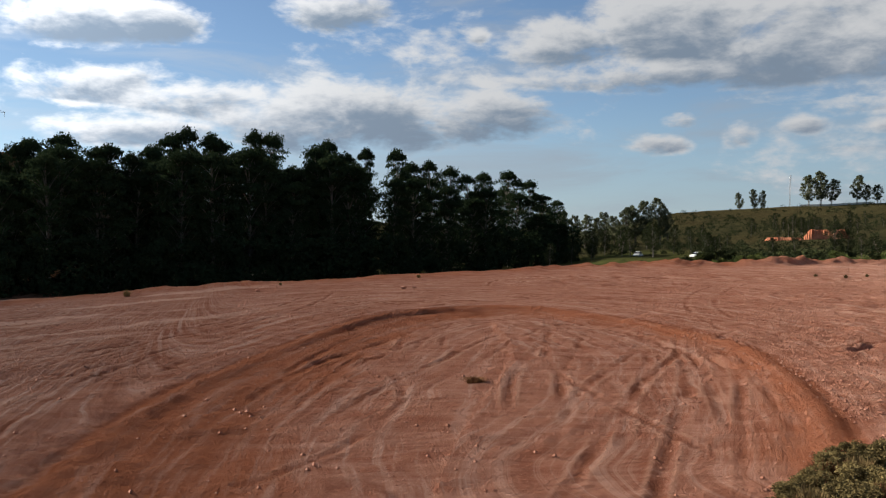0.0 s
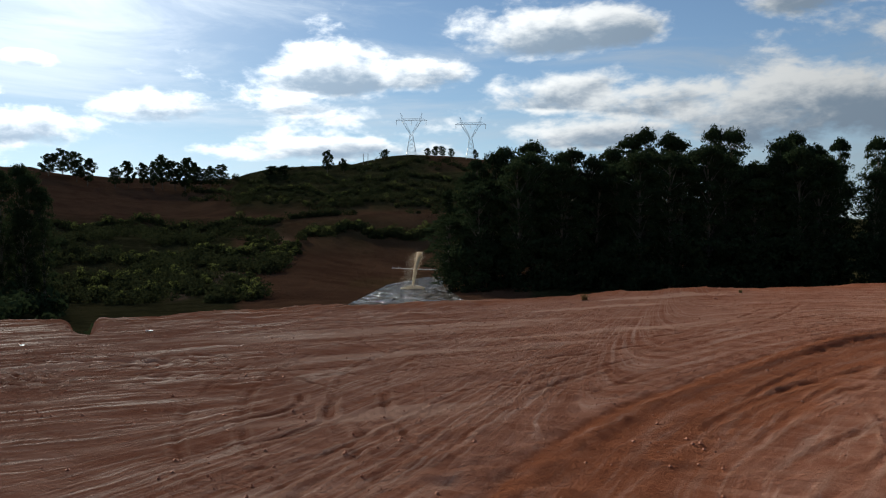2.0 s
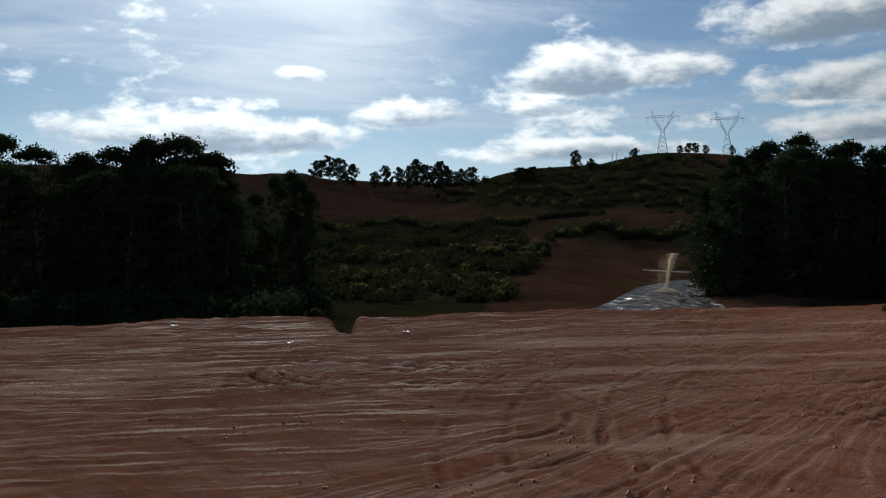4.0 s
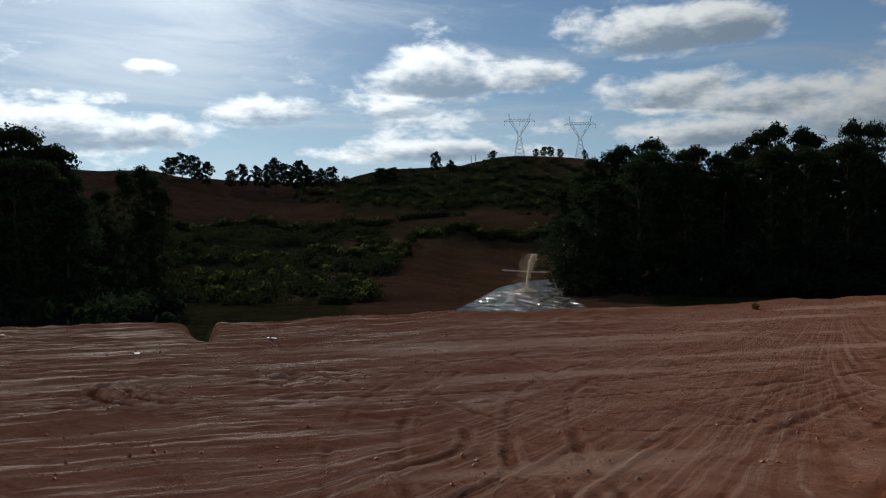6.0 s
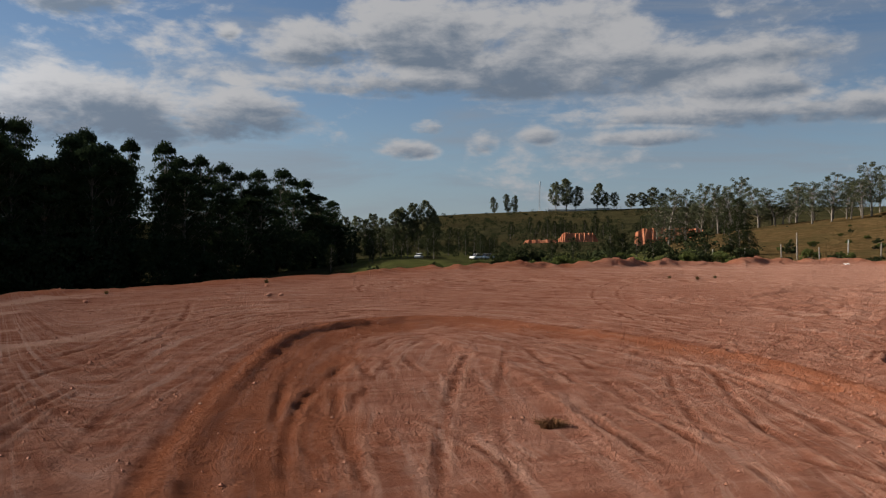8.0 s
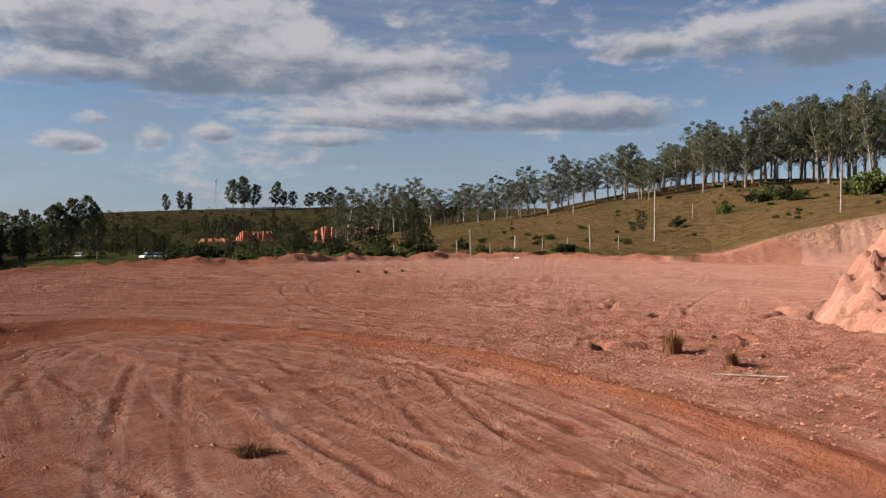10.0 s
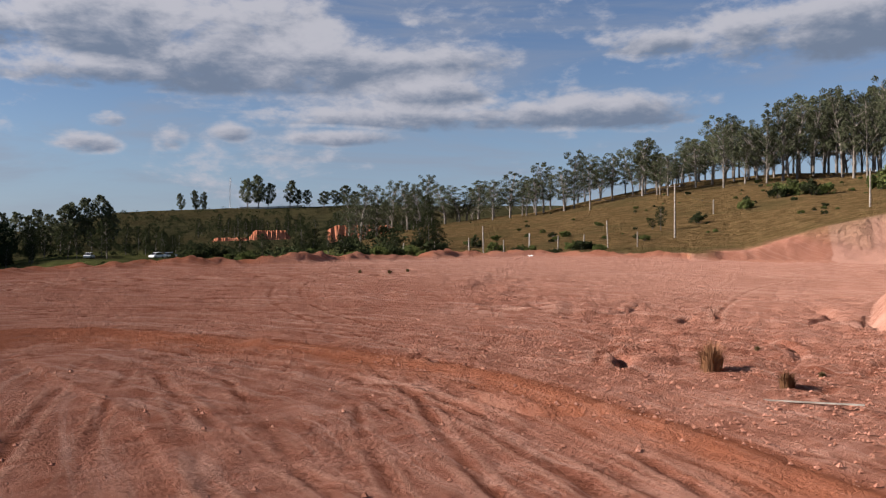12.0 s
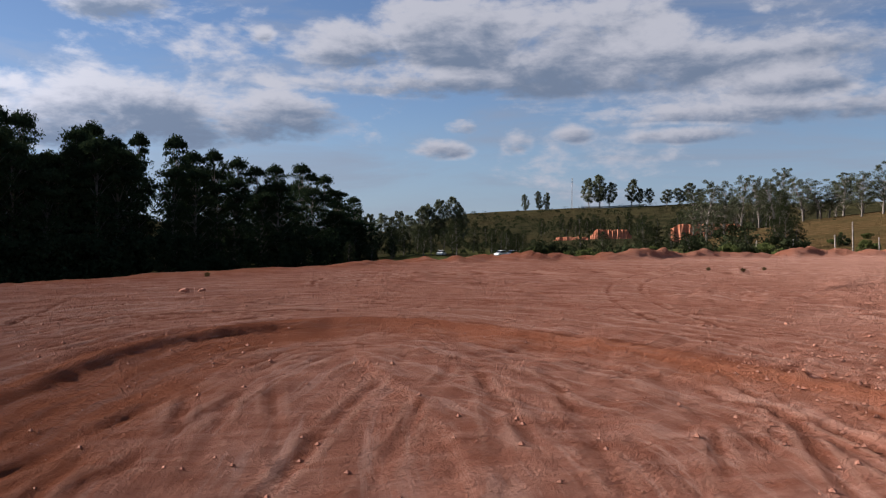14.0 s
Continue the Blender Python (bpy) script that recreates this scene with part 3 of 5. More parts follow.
    for ax, ay, bx, by, width, drop in GOUGES:
        width, drop = 0.62 * width, 0.85 * drop
        gd, gt = to_line(x, y, [(ax, ay), (0.5 * (ax + bx) + 0.12 * (by - ay), 0.5 * (ay + by) - 0.12 * (bx - ax)), (bx, by)])
        gd = gd + 0.35 * width * fbm(x / 0.5, y / 0.5, 3, 57)
        tail = np.clip(np.minimum(gt, 1 - gt) * 5, 0.15, 1)
        z = z - drop * tail * np.exp(-(gd / (0.5 * width)) ** 2) + 0.3 * drop * tail * np.exp(-((gd - width) / (0.4 * width)) ** 2) * (0.6 + 1.6 * fbm(x / 0.6, y / 0.6, 3, 58))
    before = z.copy()
    for gauge, depth, pts in TRACKS:
        line = curve_through(pts, 4)
        xs, ys = [p[0] for p in line], [p[1] for p in line]
        box = (x > min(xs) - 2) & (x < max(xs) + 2) & (y > min(ys) - 2) & (y < max(ys) + 2)
        d, t = to_line(x[box], y[box], line)
        ends = np.clip(np.minimum(t, 1 - t) * 8, 0, 1) * (0.5 + 1.4 * np.clip(fbm(x[box] / 5, y[box] / 5, 2, 61) + 0.35, 0, 1))
        off = np.abs(d - gauge)
        z[box] += ends * 0.72 * depth * (0.55 * np.exp(-((off - 0.24) / 0.09) ** 2) - 0.9 * np.exp(-((off) / 0.13) ** 2)) * (0.4 + 2.4 * np.clip(fbm(x[box] / 1.7, y[box] / 1.7, 3, 63) + 0.25, 0, 0.6))
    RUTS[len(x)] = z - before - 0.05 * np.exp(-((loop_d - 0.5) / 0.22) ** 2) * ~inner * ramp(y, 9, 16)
    rough = 0.6 + 0.8 * ramp(fbm(x / 9, y / 9, 3, 71), -0.1, 0.25)
    right_side = ramp(x - 0.15 * y, 6, 12)
    z = z + near * rough * (0.16 * fbm(x / 2.1, y / 2.1, 3, 73) + (0.13 + 0.10 * right_side) * fbm(x / 0.6, y / 0.6, 3, 75)
                            + 0.07 * fbm((x * 0.8 + y * 0.6) / 3.2, (y * 0.8 - x * 0.6) / 0.5, 3, 77))
    return z


SHEET = (-2.0, -6.0)


def polar_sheet():
    """One sheet from the yard to the horizon, finest where the yard is seen from close by."""
    cx, cy = SHEET
    ang = np.concatenate([np.linspace(-179.9, -74, 30)[:-1], np.linspace(-74, 78, 980), np.linspace(78, 179.9, 30)[1:-1]])
    r1 = 8 * 1.0056 ** np.arange(0, 485)
    r2 = r1[-1] * 1.029 ** np.arange(1, 138)
    rad = np.concatenate([[0.004, 1.0, 3.0, 5.5], r1, r2])
    A, R = np.meshgrid(np.radians(ang), rad)
    x, y = (cx - np.sin(A) * R).ravel(), (cy + np.cos(A) * R).ravel()
    return x, y, len(rad), len(ang)


gx, gy, rows_n, cols_n = polar_sheet()
gz = ground_height(gx, gy)
i, j = np.meshgrid(np.arange(rows_n - 1), np.arange(cols_n), indexing="ij")
q = np.stack([i * cols_n + j, i * cols_n + (j + 1) % cols_n, (i + 1) * cols_n + (j + 1) % cols_n, (i + 1) * cols_n + j], -1).reshape(-1, 4)[:, ::-1]

def sheet_mesh(name, verts, quads, material, smooth=True):
    me = bpy.data.meshes.new(name)
    me.vertices.add(len(verts))
    me.vertices.foreach_set("co", np.asarray(verts, np.float32).ravel())
    me.loops.add(quads.size)
    me.loops.foreach_set("vertex_index", quads.astype(np.int32).ravel())
    me.polygons.add(len(quads))
    me.polygons.foreach_set("loop_start", np.arange(0, quads.size, quads.shape[1], dtype=np.int32))
    me.update(calc_edges=True)
    me.polygons.foreach_set("use_smooth", np.full(len(quads), smooth))
    me.materials.append(material)
    me.validate()
    return me


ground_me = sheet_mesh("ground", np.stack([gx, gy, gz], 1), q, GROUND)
ga, gr = bearing(gx, gy)
over = gr - rim_radius(np.clip(ga, -52, 80)) - 2.2 * fbm(gx / 7, gy / 7, 3, 11)
bank_zone = (ga < -49) & (gz < hills(ga, gr)[2] - 0.2 + 0.5 * fbm(gx / 3, gy / 3, 2, 82)) & (gr < 140)
spur_d, _ = to_line(gx, gy, FOOT)
spur_in = inside(gx, gy, SPUR_AREA)
bank_zone = bank_zone | ((ga < -50.5) & (gr > 100) & (gr < 116.5 + 2 * fbm(gx / 3, gy / 3, 2, 83)))
earth = np.where(ga < -49, (gr < 104) | bank_zone, over < 3.5 + 2 * fbm(gx / 3, gy / 3, 2, 81)) | spur_in
HILL_TRACK = [(-1.2 - r * math.sin(radians(a)), 2.4 + r * math.cos(radians(a))) for a, r in [(47.5, 200), (45.5, 230), (43.2, 262), (41.0, 300), (40.3, 335), (40.9, 352), (41.4, 362)]]
earth = np.maximum(earth.astype(float), 0.6 * ramp(1.5 - to_line(gx, gy, HILL_TRACK)[0], 0, 0.8))
g_el = np.degrees(np.arctan2(gz - EYE[2], gr))
loop_d, loop_t = to_line(gx, gy, LOOP)
loop_in = inside(gx, gy, LOOP_AREA)
pale = 0.85 * ramp(fbm((0.62 * gx + 0.78 * gy) / 9, (0.78 * gx - 0.62 * gy) / 1.5, 4, 91), 0.03, 0.22) * ramp(-gx - 6, 0, 8) + 0.8 * np.exp(-(((gx - 23) / 3.5) ** 2 + ((gy - 44.5) / 2) ** 2)) * ramp(fbm(gx, gy, 3, 92), -0.15, 0.15)
pale = np.clip(pale + 0.25 * (to_line(gx, gy, HILL_TRACK)[0] < 3) + 0.35 * ramp(gx, 20, 45) + 0.12 * spur_in + 0.3 * (ga < -57) * (gr > 104), 0, 1) * (~loop_in | (loop_d > 4) * 1 > 0)
orange = np.where(loop_in, ramp(np.interp(loop_t, [0, 0.25, 0.45, 1], [4.8, 4.6, 2.6, 2.0]) + 1.8 * fbm(gx / 1.8, gy / 1.8, 3, 93) - loop_d, 0, 2.2), ramp(0.9 - loop_d, 0, 0.6)) * ramp(gy, 9, 16)
# orange spoil along the rim; the strong tint also carries the heaps' shading
orange = np.clip(orange + 1.0 * np.exp(-((over + 0.8) / 2.6) ** 2) * (ga > -49) + 0.5 * (ga < -50) * (ga > -57) * (gr > 104), 0, 1)
plough = ((g_el > 0.7) & (g_el < 4.1 + 0.6 * fbm(ga / 4, ga / 3, 2, 95)) & (ga > 44 - 5 * (g_el < 1.9)) & (ga < 75) & (g_el > 0.7 + 0.03 * (ga - 40)))
plough = plough | ((ga > 26) & (ga <= 46) & (g_el > 0.85) & (g_el < 1.9)) | ((ga > 24) & (ga < 43) & (g_el < 0.2) & (gr > 130)) | ((ga > 26) & (ga < 31) & (g_el > 4.6))
plough = plough | ((ga > 52) & (g_el > 3.9)) | ((ga > 24) & (ga < 44) & (g_el < 0.2) & (gr > 130))
dry = ((ga < -30) & (gr > 104) & (gr < 330)).astype(float) + 0.22 * ((ga < -9) & (ga > -40) & (gr > 420) & (fbm(gx / 50, gy / 50, 2, 97) > 0.02))
lush = (ga < -9) & (ga > -34) & (over > 5) & (gr < 330) & (g_el < -0.8 - 0.02 * (ga + 20) * (ga < -20)) & (fbm(gx / 12, gy / 12, 2, 98) > -0.12)
lush = 0.5 * lush + 0.12 * ((ga > 28) & (ga < 48) & (np.sin(gz * 0.55 + 2 * fbm(gx / 60, gy / 60, 2, 8)) > 0.55) & (gr > 220))


def paint(me, name, r, g, b):
    att = me.attributes.new(name, "FLOAT_COLOR", "POINT")
    att.data.foreach_set("color", np.stack([r, g, b, np.ones_like(r)], 1).astype(np.float32).ravel())


# which way wheels ran: round the loop near it, along the rim further out
ld, lt = to_line(gx, gy, LOOP[::3], 90)
ld = np.where(loop_in, -ld, ld)
by_rim = ramp(-gx - 0.15 * gy, 4, 16)
across = ld * (1 - by_rim) + (0.78 * gx - 0.62 * gy) * by_rim
onward = 75 * lt * (1 - by_rim) + (0.62 * gx + 0.78 * gy) * by_rim
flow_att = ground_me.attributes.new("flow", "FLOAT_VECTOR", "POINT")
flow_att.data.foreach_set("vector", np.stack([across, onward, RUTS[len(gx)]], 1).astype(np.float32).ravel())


def blur(v):
    """Softens a zone's border by a few cells."""
    v = v.reshape(rows_n, cols_n).astype(float)
    for _ in range(2):
        v = (v + np.roll(v, 1, 1) + np.roll(v, -1, 1)) / 3
        v[1:-1] = (v[1:-1] + v[2:] + v[:-2]) / 3
    return v.ravel()


paint(ground_me, "zone", blur(earth), pale, orange)
paint(ground_me, "land", blur(plough), blur(dry), blur(lush))
ground = tagged(new("ground", ground_me), "red bare earth yard with tyre ruts, scrubby hills beyond", "ground", kind="structure")


GRID = gz.reshape(rows_n, cols_n)
RINGS = np.hypot(gx - SHEET[0], gy - SHEET[1]).reshape(rows_n, cols_n)[:, 0]
BEAMS = np.degrees(np.arctan2(-(gx - SHEET[0]), gy - SHEET[1])).reshape(rows_n, cols_n)[20]


def sheet_height(x, y):
    """The height of the built sheet at places, read between its vertices."""
    r = np.clip(np.hypot(x - SHEET[0], y - SHEET[1]), RINGS[0], RINGS[-1] * 0.999)
    a = np.clip(np.degrees(np.arctan2(-(x - SHEET[0]), y - SHEET[1])), BEAMS[1], BEAMS[-2])
    i, j = np.searchsorted(RINGS, r) - 1, np.searchsorted(BEAMS[1:], a)
    i = np.clip(i, 0, rows_n - 2)
    u, v = (r - RINGS[i]) / (RINGS[i + 1] - RINGS[i]), (a - BEAMS[j]) / (BEAMS[j + 1] - BEAMS[j])
    return (GRID[i, j] * (1 - u) + GRID[i + 1, j] * u) * (1 - v) + (GRID[i, j + 1] * (1 - u) + GRID[i + 1, j + 1] * u) * v


def height_at(x, y):
    return float(sheet_height(np.array([float(x)]), np.array([float(y)]))[0])


def spot(a, r, eye=EYE):
    """The place on the ground at a bearing and distance."""
    x, y = eye[0] - r * math.sin(radians(a)), eye[1] + r * math.cos(radians(a))
    return x, y, height_at(x, y)

# ---- plants ----


def part(name, me, material, parent, label=""):
    """Links a mesh (or bmesh) as one object under a thing or a part."""
    if isinstance(me, bmesh.types.BMesh):
        bm, me = me, bpy.data.meshes.new(name)
        bm.to_mesh(me)
        bm.free()
    if not me.materials:
        me.materials.append(material)
    ob = new(name, me)
    ob.parent = parent
    return tagged(ob, label) if label else ob


def tube(points, radii, sides=7):
    """Vertices and quads of a tapered tube along points."""
    v, f = [], []
    for k, (p, r) in enumerate(zip(points, radii)):
        p = Vector(p)
        ahead = (Vector(points[min(k + 1, len(points) - 1)]) - Vector(points[max(k - 1, 0)])).normalized()
        u = ahead.orthogonal().normalized()
        w2 = ahead.cross(u)
        for s in range(sides):
            t = 2 * math.pi * s / sides
            v.append(tuple(p + (u * math.cos(t) + w2 * math.sin(t)) * r))
        if k:
            b = (k - 1) * sides
            f += [(b + s, b + (s + 1) % sides, b + sides + (s + 1) % sides, b + sides + s) for s in range(sides)]
    return v, f


def joined(pieces):
    v, f = [], []
    for pv, pf in pieces:
        f += [tuple(i + len(v) for i in face) for face in pf]
        v += pv
    return v, f


def mesh_of(name, v, f, material, smooth=True):
    me = bpy.data.meshes.new(name)
    me.from_pydata(v, [], f)
    me.polygons.foreach_set("use_smooth", [smooth] * len(me.polygons))
    me.materials.append(material)
    return me


def leaf_cloud(name, clumps, per, size, material, rng, dome=False):
    """A crown: many small bent leaf sprays gathered round clumps (centre, radius)."""
    cs = np.array([c for c, _ in clumps], float)
    rs = np.array([r for _, r in clumps], float)
    k = np.repeat(np.arange(len(clumps)), per)
    d = rng.normal(size=(len(k), 3))
    d /= np.linalg.norm(d, axis=1)[:, None]
    rad = rs[k] * (0.55 + 0.5 * rng.random(len(k)))
    if dome:
        d[:, 2] = np.where(d[:, 2] < -0.3, -0.5 * d[:, 2], d[:, 2])
    p = cs[k] + d * rad[:, None] * np.array([1, 1, 0.8])
    n = d + 0.9 * rng.normal(size=d.shape)
    n /= np.linalg.norm(n, axis=1)[:, None]
    u = np.cross(n, rng.normal(size=d.shape))
    u /= np.linalg.norm(u, axis=1)[:, None]
    v = np.cross(n, u)
    s = (size * (0.6 + 0.9 * rng.random(len(k))))[:, None]
    tip = p + u * s - n * s * 0.25
    tail = p - u * s - n * s * 0.25
    wl, wr = p + v * s * 0.5, p - v * s * 0.5
    verts = np.stack([tail, wl, tip, wr], 1).reshape(-1, 3)
    return sheet_mesh(name, verts, np.arange(len(verts)).reshape(-1, 4), material, False)


def make_tree(name, kind, seed, leaf, bark, spray=1.0):
    """kind: 'dense' (tall plantation tree, full crown), 'open' (bare stem, tufted top), 'round' (spreading). 30 m high before scaling."""
    rng = np.random.default_rng(seed)
    H = 30.0
    bend = rng.normal(size=2) * (0.5 if kind == 'dense' else 1.0)
    stem = [(bend[0] * (t**2) * 2, bend[1] * (t**2) * 2, H * 0.94 * t - 0.6 * (t == 0)) for t in np.linspace(0, 1, 9)]
    pieces = [tube(stem, [0.42 * (1 - 0.85 * t) + 0.03 for t in np.linspace(0, 1, 9)], 8)]
    low, wide, n, r0 = {"dense": (0.10, 4.6, 50, 2.15), "open": (0.24 + 0.2 * rng.random(), 6.0, 40, 1.6), "round": (0.22, 7.5, 40, 2.3)}[kind]
    clumps = []
    for c in range(n):
        t = low + (1 - low) * (c + rng.random()) / n
        rel = (t - low) / (1 - low)
        shape = {"dense": 0.35 + 0.75 * math.sqrt(max(0.0, 1 - ((rel - 0.5) / 0.55) ** 2)) * (1 - 0.35 * (rel > 0.92)),
                 "open": 0.35 + 0.75 * math.sin(math.pi * (0.2 + 0.62 * rel)) * (0.5 + 0.9 * rng.random()), "round": math.sin(math.pi * (0.15 + 0.75 * rel))}[kind]
        a = c * 2.4 + rng.random() * 1.2
        out = wide * shape * math.sqrt(rng.random()) * 0.95
        z = H * t * (0.95 if kind == "dense" else 1.0)
        k = min(8, int(t / 0.94 * 8))
        root = Vector(stem[max(0, k - 1)])
        end = Vector((root.x + math.cos(a) * out, root.y + math.sin(a) * out, z))
        r = r0 * (0.65 + 0.6 * rng.random()) * (0.75 if rel > 0.9 and kind != "dense" else 1)
        clumps.append((tuple(end), r))
        if out > 0.8:
            mid = (root * 0.5 + end * 0.5) + Vector((0, 0, 0.35))
            pieces.append(tube([tuple(root), tuple(mid), tuple(end)], [0.13, 0.08, 0.02], 4))
    if kind == "dense":
        tip = Vector(stem[-1])
        for c in range(9):  # a rounded head, with a lower shoulder beside it
            a = c * 0.75
            out = 1.0 if c % 3 == 0 else 2.0
            clumps.append(((tip.x + out * math.cos(a), tip.y + out * math.sin(a), H * (0.945 - 0.016 * out + 0.01 * rng.random())), 1.5))
        clumps.append(((tip.x, tip.y, H * 0.955), 1.7))
        a, lower = rng.random() * 6.283, H * (0.76 + 0.1 * rng.random())
        for c in range(6):
            clumps.append(((tip.x + 3.3 * math.cos(a) + 1.3 * math.cos(c), tip.y + 3.3 * math.sin(a) + 1.3 * math.sin(c), lower + (0.9 if c == 0 else 0)), 1.4))
    thing = new(name)
    v, f = joined(pieces)
    part("trunk", mesh_of("trunk", v, f, bark), bark, thing)
    part("crown", leaf_cloud("crown", clumps, {"dense": 105, "open": 76, "round": 66}[kind], {"dense": 0.30, "open": 0.30, "round": 0.42}[kind] * spray, leaf, rng, kind == "dense"), leaf, thing)
    return thing


def make_bush(name, seed, leaf, n=16, per=60, size=0.2):
    """A shrub about 3 m high and 4 m wide before scaling."""
    rng = np.random.default_rng(seed)
    clumps, pieces = [], []
    for c in range(n):
        a, rr = rng.random() * 6.283, 1.6 * math.sqrt(rng.random())
        z = 0.35 + 2.0 * rng.random() * (1 - 0.45 * rr / 1.6)
        end = (rr * math.cos(a), rr * math.sin(a), z)
        clumps.append((end, 0.45 + 0.35 * rng.random()))
        pieces.append(tube([(0.1 * math.cos(a), 0.1 * math.sin(a), -0.3), (end[0] * 0.5, end[1] * 0.5, z * 0.6), end], [0.05, 0.035, 0.01], 4))
    thing = new(name)
    v, f = joined(pieces)
    part("stem", mesh_of("stem", v, f, BARK), BARK, thing)
    part("foliage", leaf_cloud("foliage", clumps, per, size, leaf, rng), leaf, thing)
    return thing


def stretch(x, y, z, turn, sx, sz):
    return Matrix.LocRotScale((x, y, z), Euler((0, 0, turn)), (sx, sx, sz))


def sown(built, seed, spots):
    """Each spot: x, y, z, width scale, height scale, label, category, group. All variants get used in turn."""
    rng = random.Random(seed)
    made = []
    for k, (x, y, z, sx, sz, label, category, group) in enumerate(spots):
        src = built[k % len(built)] if k < len(built) else built[rng.randrange(len(built))]
        m = stretch(x, y, z, rng.random() * 6.28, sx, sz)
        if k < len(built):
            made.append((src, m, label, category, group))
        else:
            tagged(copy_thing(src, m), label, category, group)
    for src, m, label, category, group in made:
        src.matrix_basis = m
        tagged(src, label, category, group)


R = random.Random(5)


START, LEFT = (0.0, 0.0, 5.0), (-1.2, 2.4, 5.5)  # where the path begins, and where it first looks at the terraced hill


def top_scale(x, y, z, elevation, eye=EYE):
    """The height scale of a 30 m tree that reaches an elevation (degrees) seen from the yard."""
    r = math.hypot(x - eye[0], y - eye[1])
    return max(0.2, (eye[2] + r * math.tan(radians(elevation)) - z) / 31.0)


# the tall dark grove behind the yard: bearing and height of its outline
GROVE = [(29.3, 3.4), (28.2, 4.7), (27.2, 5.6), (26.2, 6.0), (25.2, 6.4), (24, 6.7), (22.6, 6.0), (21.3, 6.2), (20, 5.7), (18.9, 6.2), (17.7, 7.0),
         (16.6, 7.45), (15.2, 7.1), (14, 6.7), (12.4, 7.4), (11.3, 7.2), (10.1, 5.0), (9.2, 4.9), (8.5, 6.4), (7.8, 6.8), (6.6, 6.0), (5.2, 6.3),
         (3.2, 6.2), (2.1, 5.3), (0.9, 5.4), (-0.6, 5.0), (-1.9, 4.4), (-2.9, 4.6), (-4.4, 4.7), (-5.8, 4.0), (-6.6, 3.0), (-7.8, 2.6)]
dense = [make_tree("eucalyptus_tree", "dense", s, BACKLIT_LEAF, BARK) for s in range(6)]
spots = []
for k, (a, e) in enumerate(GROVE):
    for row in range(3):
        aa = a + (R.uniform(-0.1, 0.1) if row == 1 else R.uniform(-0.6, 0.6))
        r = along(aa, (30, 232), (16, 236), (4, 250), (-8, 318)) + (row - 1) * 14 + R.uniform(-5, 5)
        x, y, z = spot(aa, r, START)
        ee = e + 0.15 if row == 1 else float(along(aa, *GROVE)) - R.uniform(0.5, 2.0)
        s = top_scale(x, y, z, ee, START)
        spots.append((x, y, z, (0.85 if row == 1 else 1.0) + R.uniform(-0.1, 0.25), s, "tall dark eucalyptus tree with a dense rounded crown", "tree", "eucalyptus grove behind the yard"))
for a, r, e in [(9.6, 250, 4.4), (10.2, 262, 4.3), (9.9, 238, 3.6), (10.6, 246, 4.6), (9.0, 260, 4.3), (9.4, 228, 3.9), (8.8, 232, 4.2), (10.0, 226, 4.0), (9.7, 272, 4.6)]:
    x, y, z = spot(a, r, START)
    spots.append((x, y, z, 1.0, top_scale(x, y, z, e, START), "tall dark eucalyptus tree with a dense rounded crown", "tree", "eucalyptus grove behind the yard"))
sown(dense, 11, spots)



def scrub_patch(name, clumps, per, size, leaf, seed, label):
    """Uncountable undergrowth: one sheet of leaf sprays gathered in clumps (place, radius)."""
    me = leaf_cloud(name, clumps, per, size, leaf, np.random.default_rng(seed))
    return tagged(new(name, me), label, "undergrowth", kind="stuff")


# understorey along the foot of the grove; its near-black leaves fill in for shade
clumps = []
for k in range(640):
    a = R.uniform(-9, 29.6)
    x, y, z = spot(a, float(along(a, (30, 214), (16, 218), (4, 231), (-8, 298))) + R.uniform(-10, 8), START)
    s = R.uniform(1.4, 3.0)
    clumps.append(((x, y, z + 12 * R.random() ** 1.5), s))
scrub_patch("grove_undergrowth", clumps, 70, 0.5, BACKLIT_LEAF, 50, "near-black undergrowth filling in shade at the foot of the grove")
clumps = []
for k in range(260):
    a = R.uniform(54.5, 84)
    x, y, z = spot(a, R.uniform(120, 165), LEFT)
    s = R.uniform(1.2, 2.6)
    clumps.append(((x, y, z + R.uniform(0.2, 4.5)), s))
# near-black clumps in the gully notch stand for its shade as well as undergrowth
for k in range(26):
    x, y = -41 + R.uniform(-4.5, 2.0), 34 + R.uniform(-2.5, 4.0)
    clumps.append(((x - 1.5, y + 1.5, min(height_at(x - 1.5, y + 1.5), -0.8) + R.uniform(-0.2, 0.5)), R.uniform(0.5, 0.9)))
scrub_patch("gully_undergrowth", clumps, 46, 0.6, BACKLIT_LEAF, 51, "near-black tangled undergrowth filling in shade below the gully trees")

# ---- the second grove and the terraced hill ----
backlit = [make_tree("eucalyptus_tree", "dense", 60 + k, BACKLIT_LEAF, BARK) for k in range(4)]
spots = []
for a, e in [(86, 5.5), (83, 6), (80, 6.4), (77, 6.2), (74, 6.6), (71.5, 6.0), (69, 5.7), (67.8, 6.1), (66.6, 5.9), (65.6, 6.8), (64.5, 6.5), (63.2, 7.1), (62.2, 6.0), (61.3, 5.6), (60.6, 4.3)]:
    for row in range(3):
        x, y, z = spot(a + R.uniform(-0.5, 0.5) * (row > 0), 165 + 12 * row + R.uniform(-3, 3), LEFT)
        spots.append((x, y, z, 1.0 + R.uniform(-0.1, 0.2), top_scale(x, y, z, e - (0 if row == 1 else R.uniform(0.8, 3.2)), LEFT), "broad dark backlit eucalyptus tree beside the yard", "tree", "grove beyond the gully"))
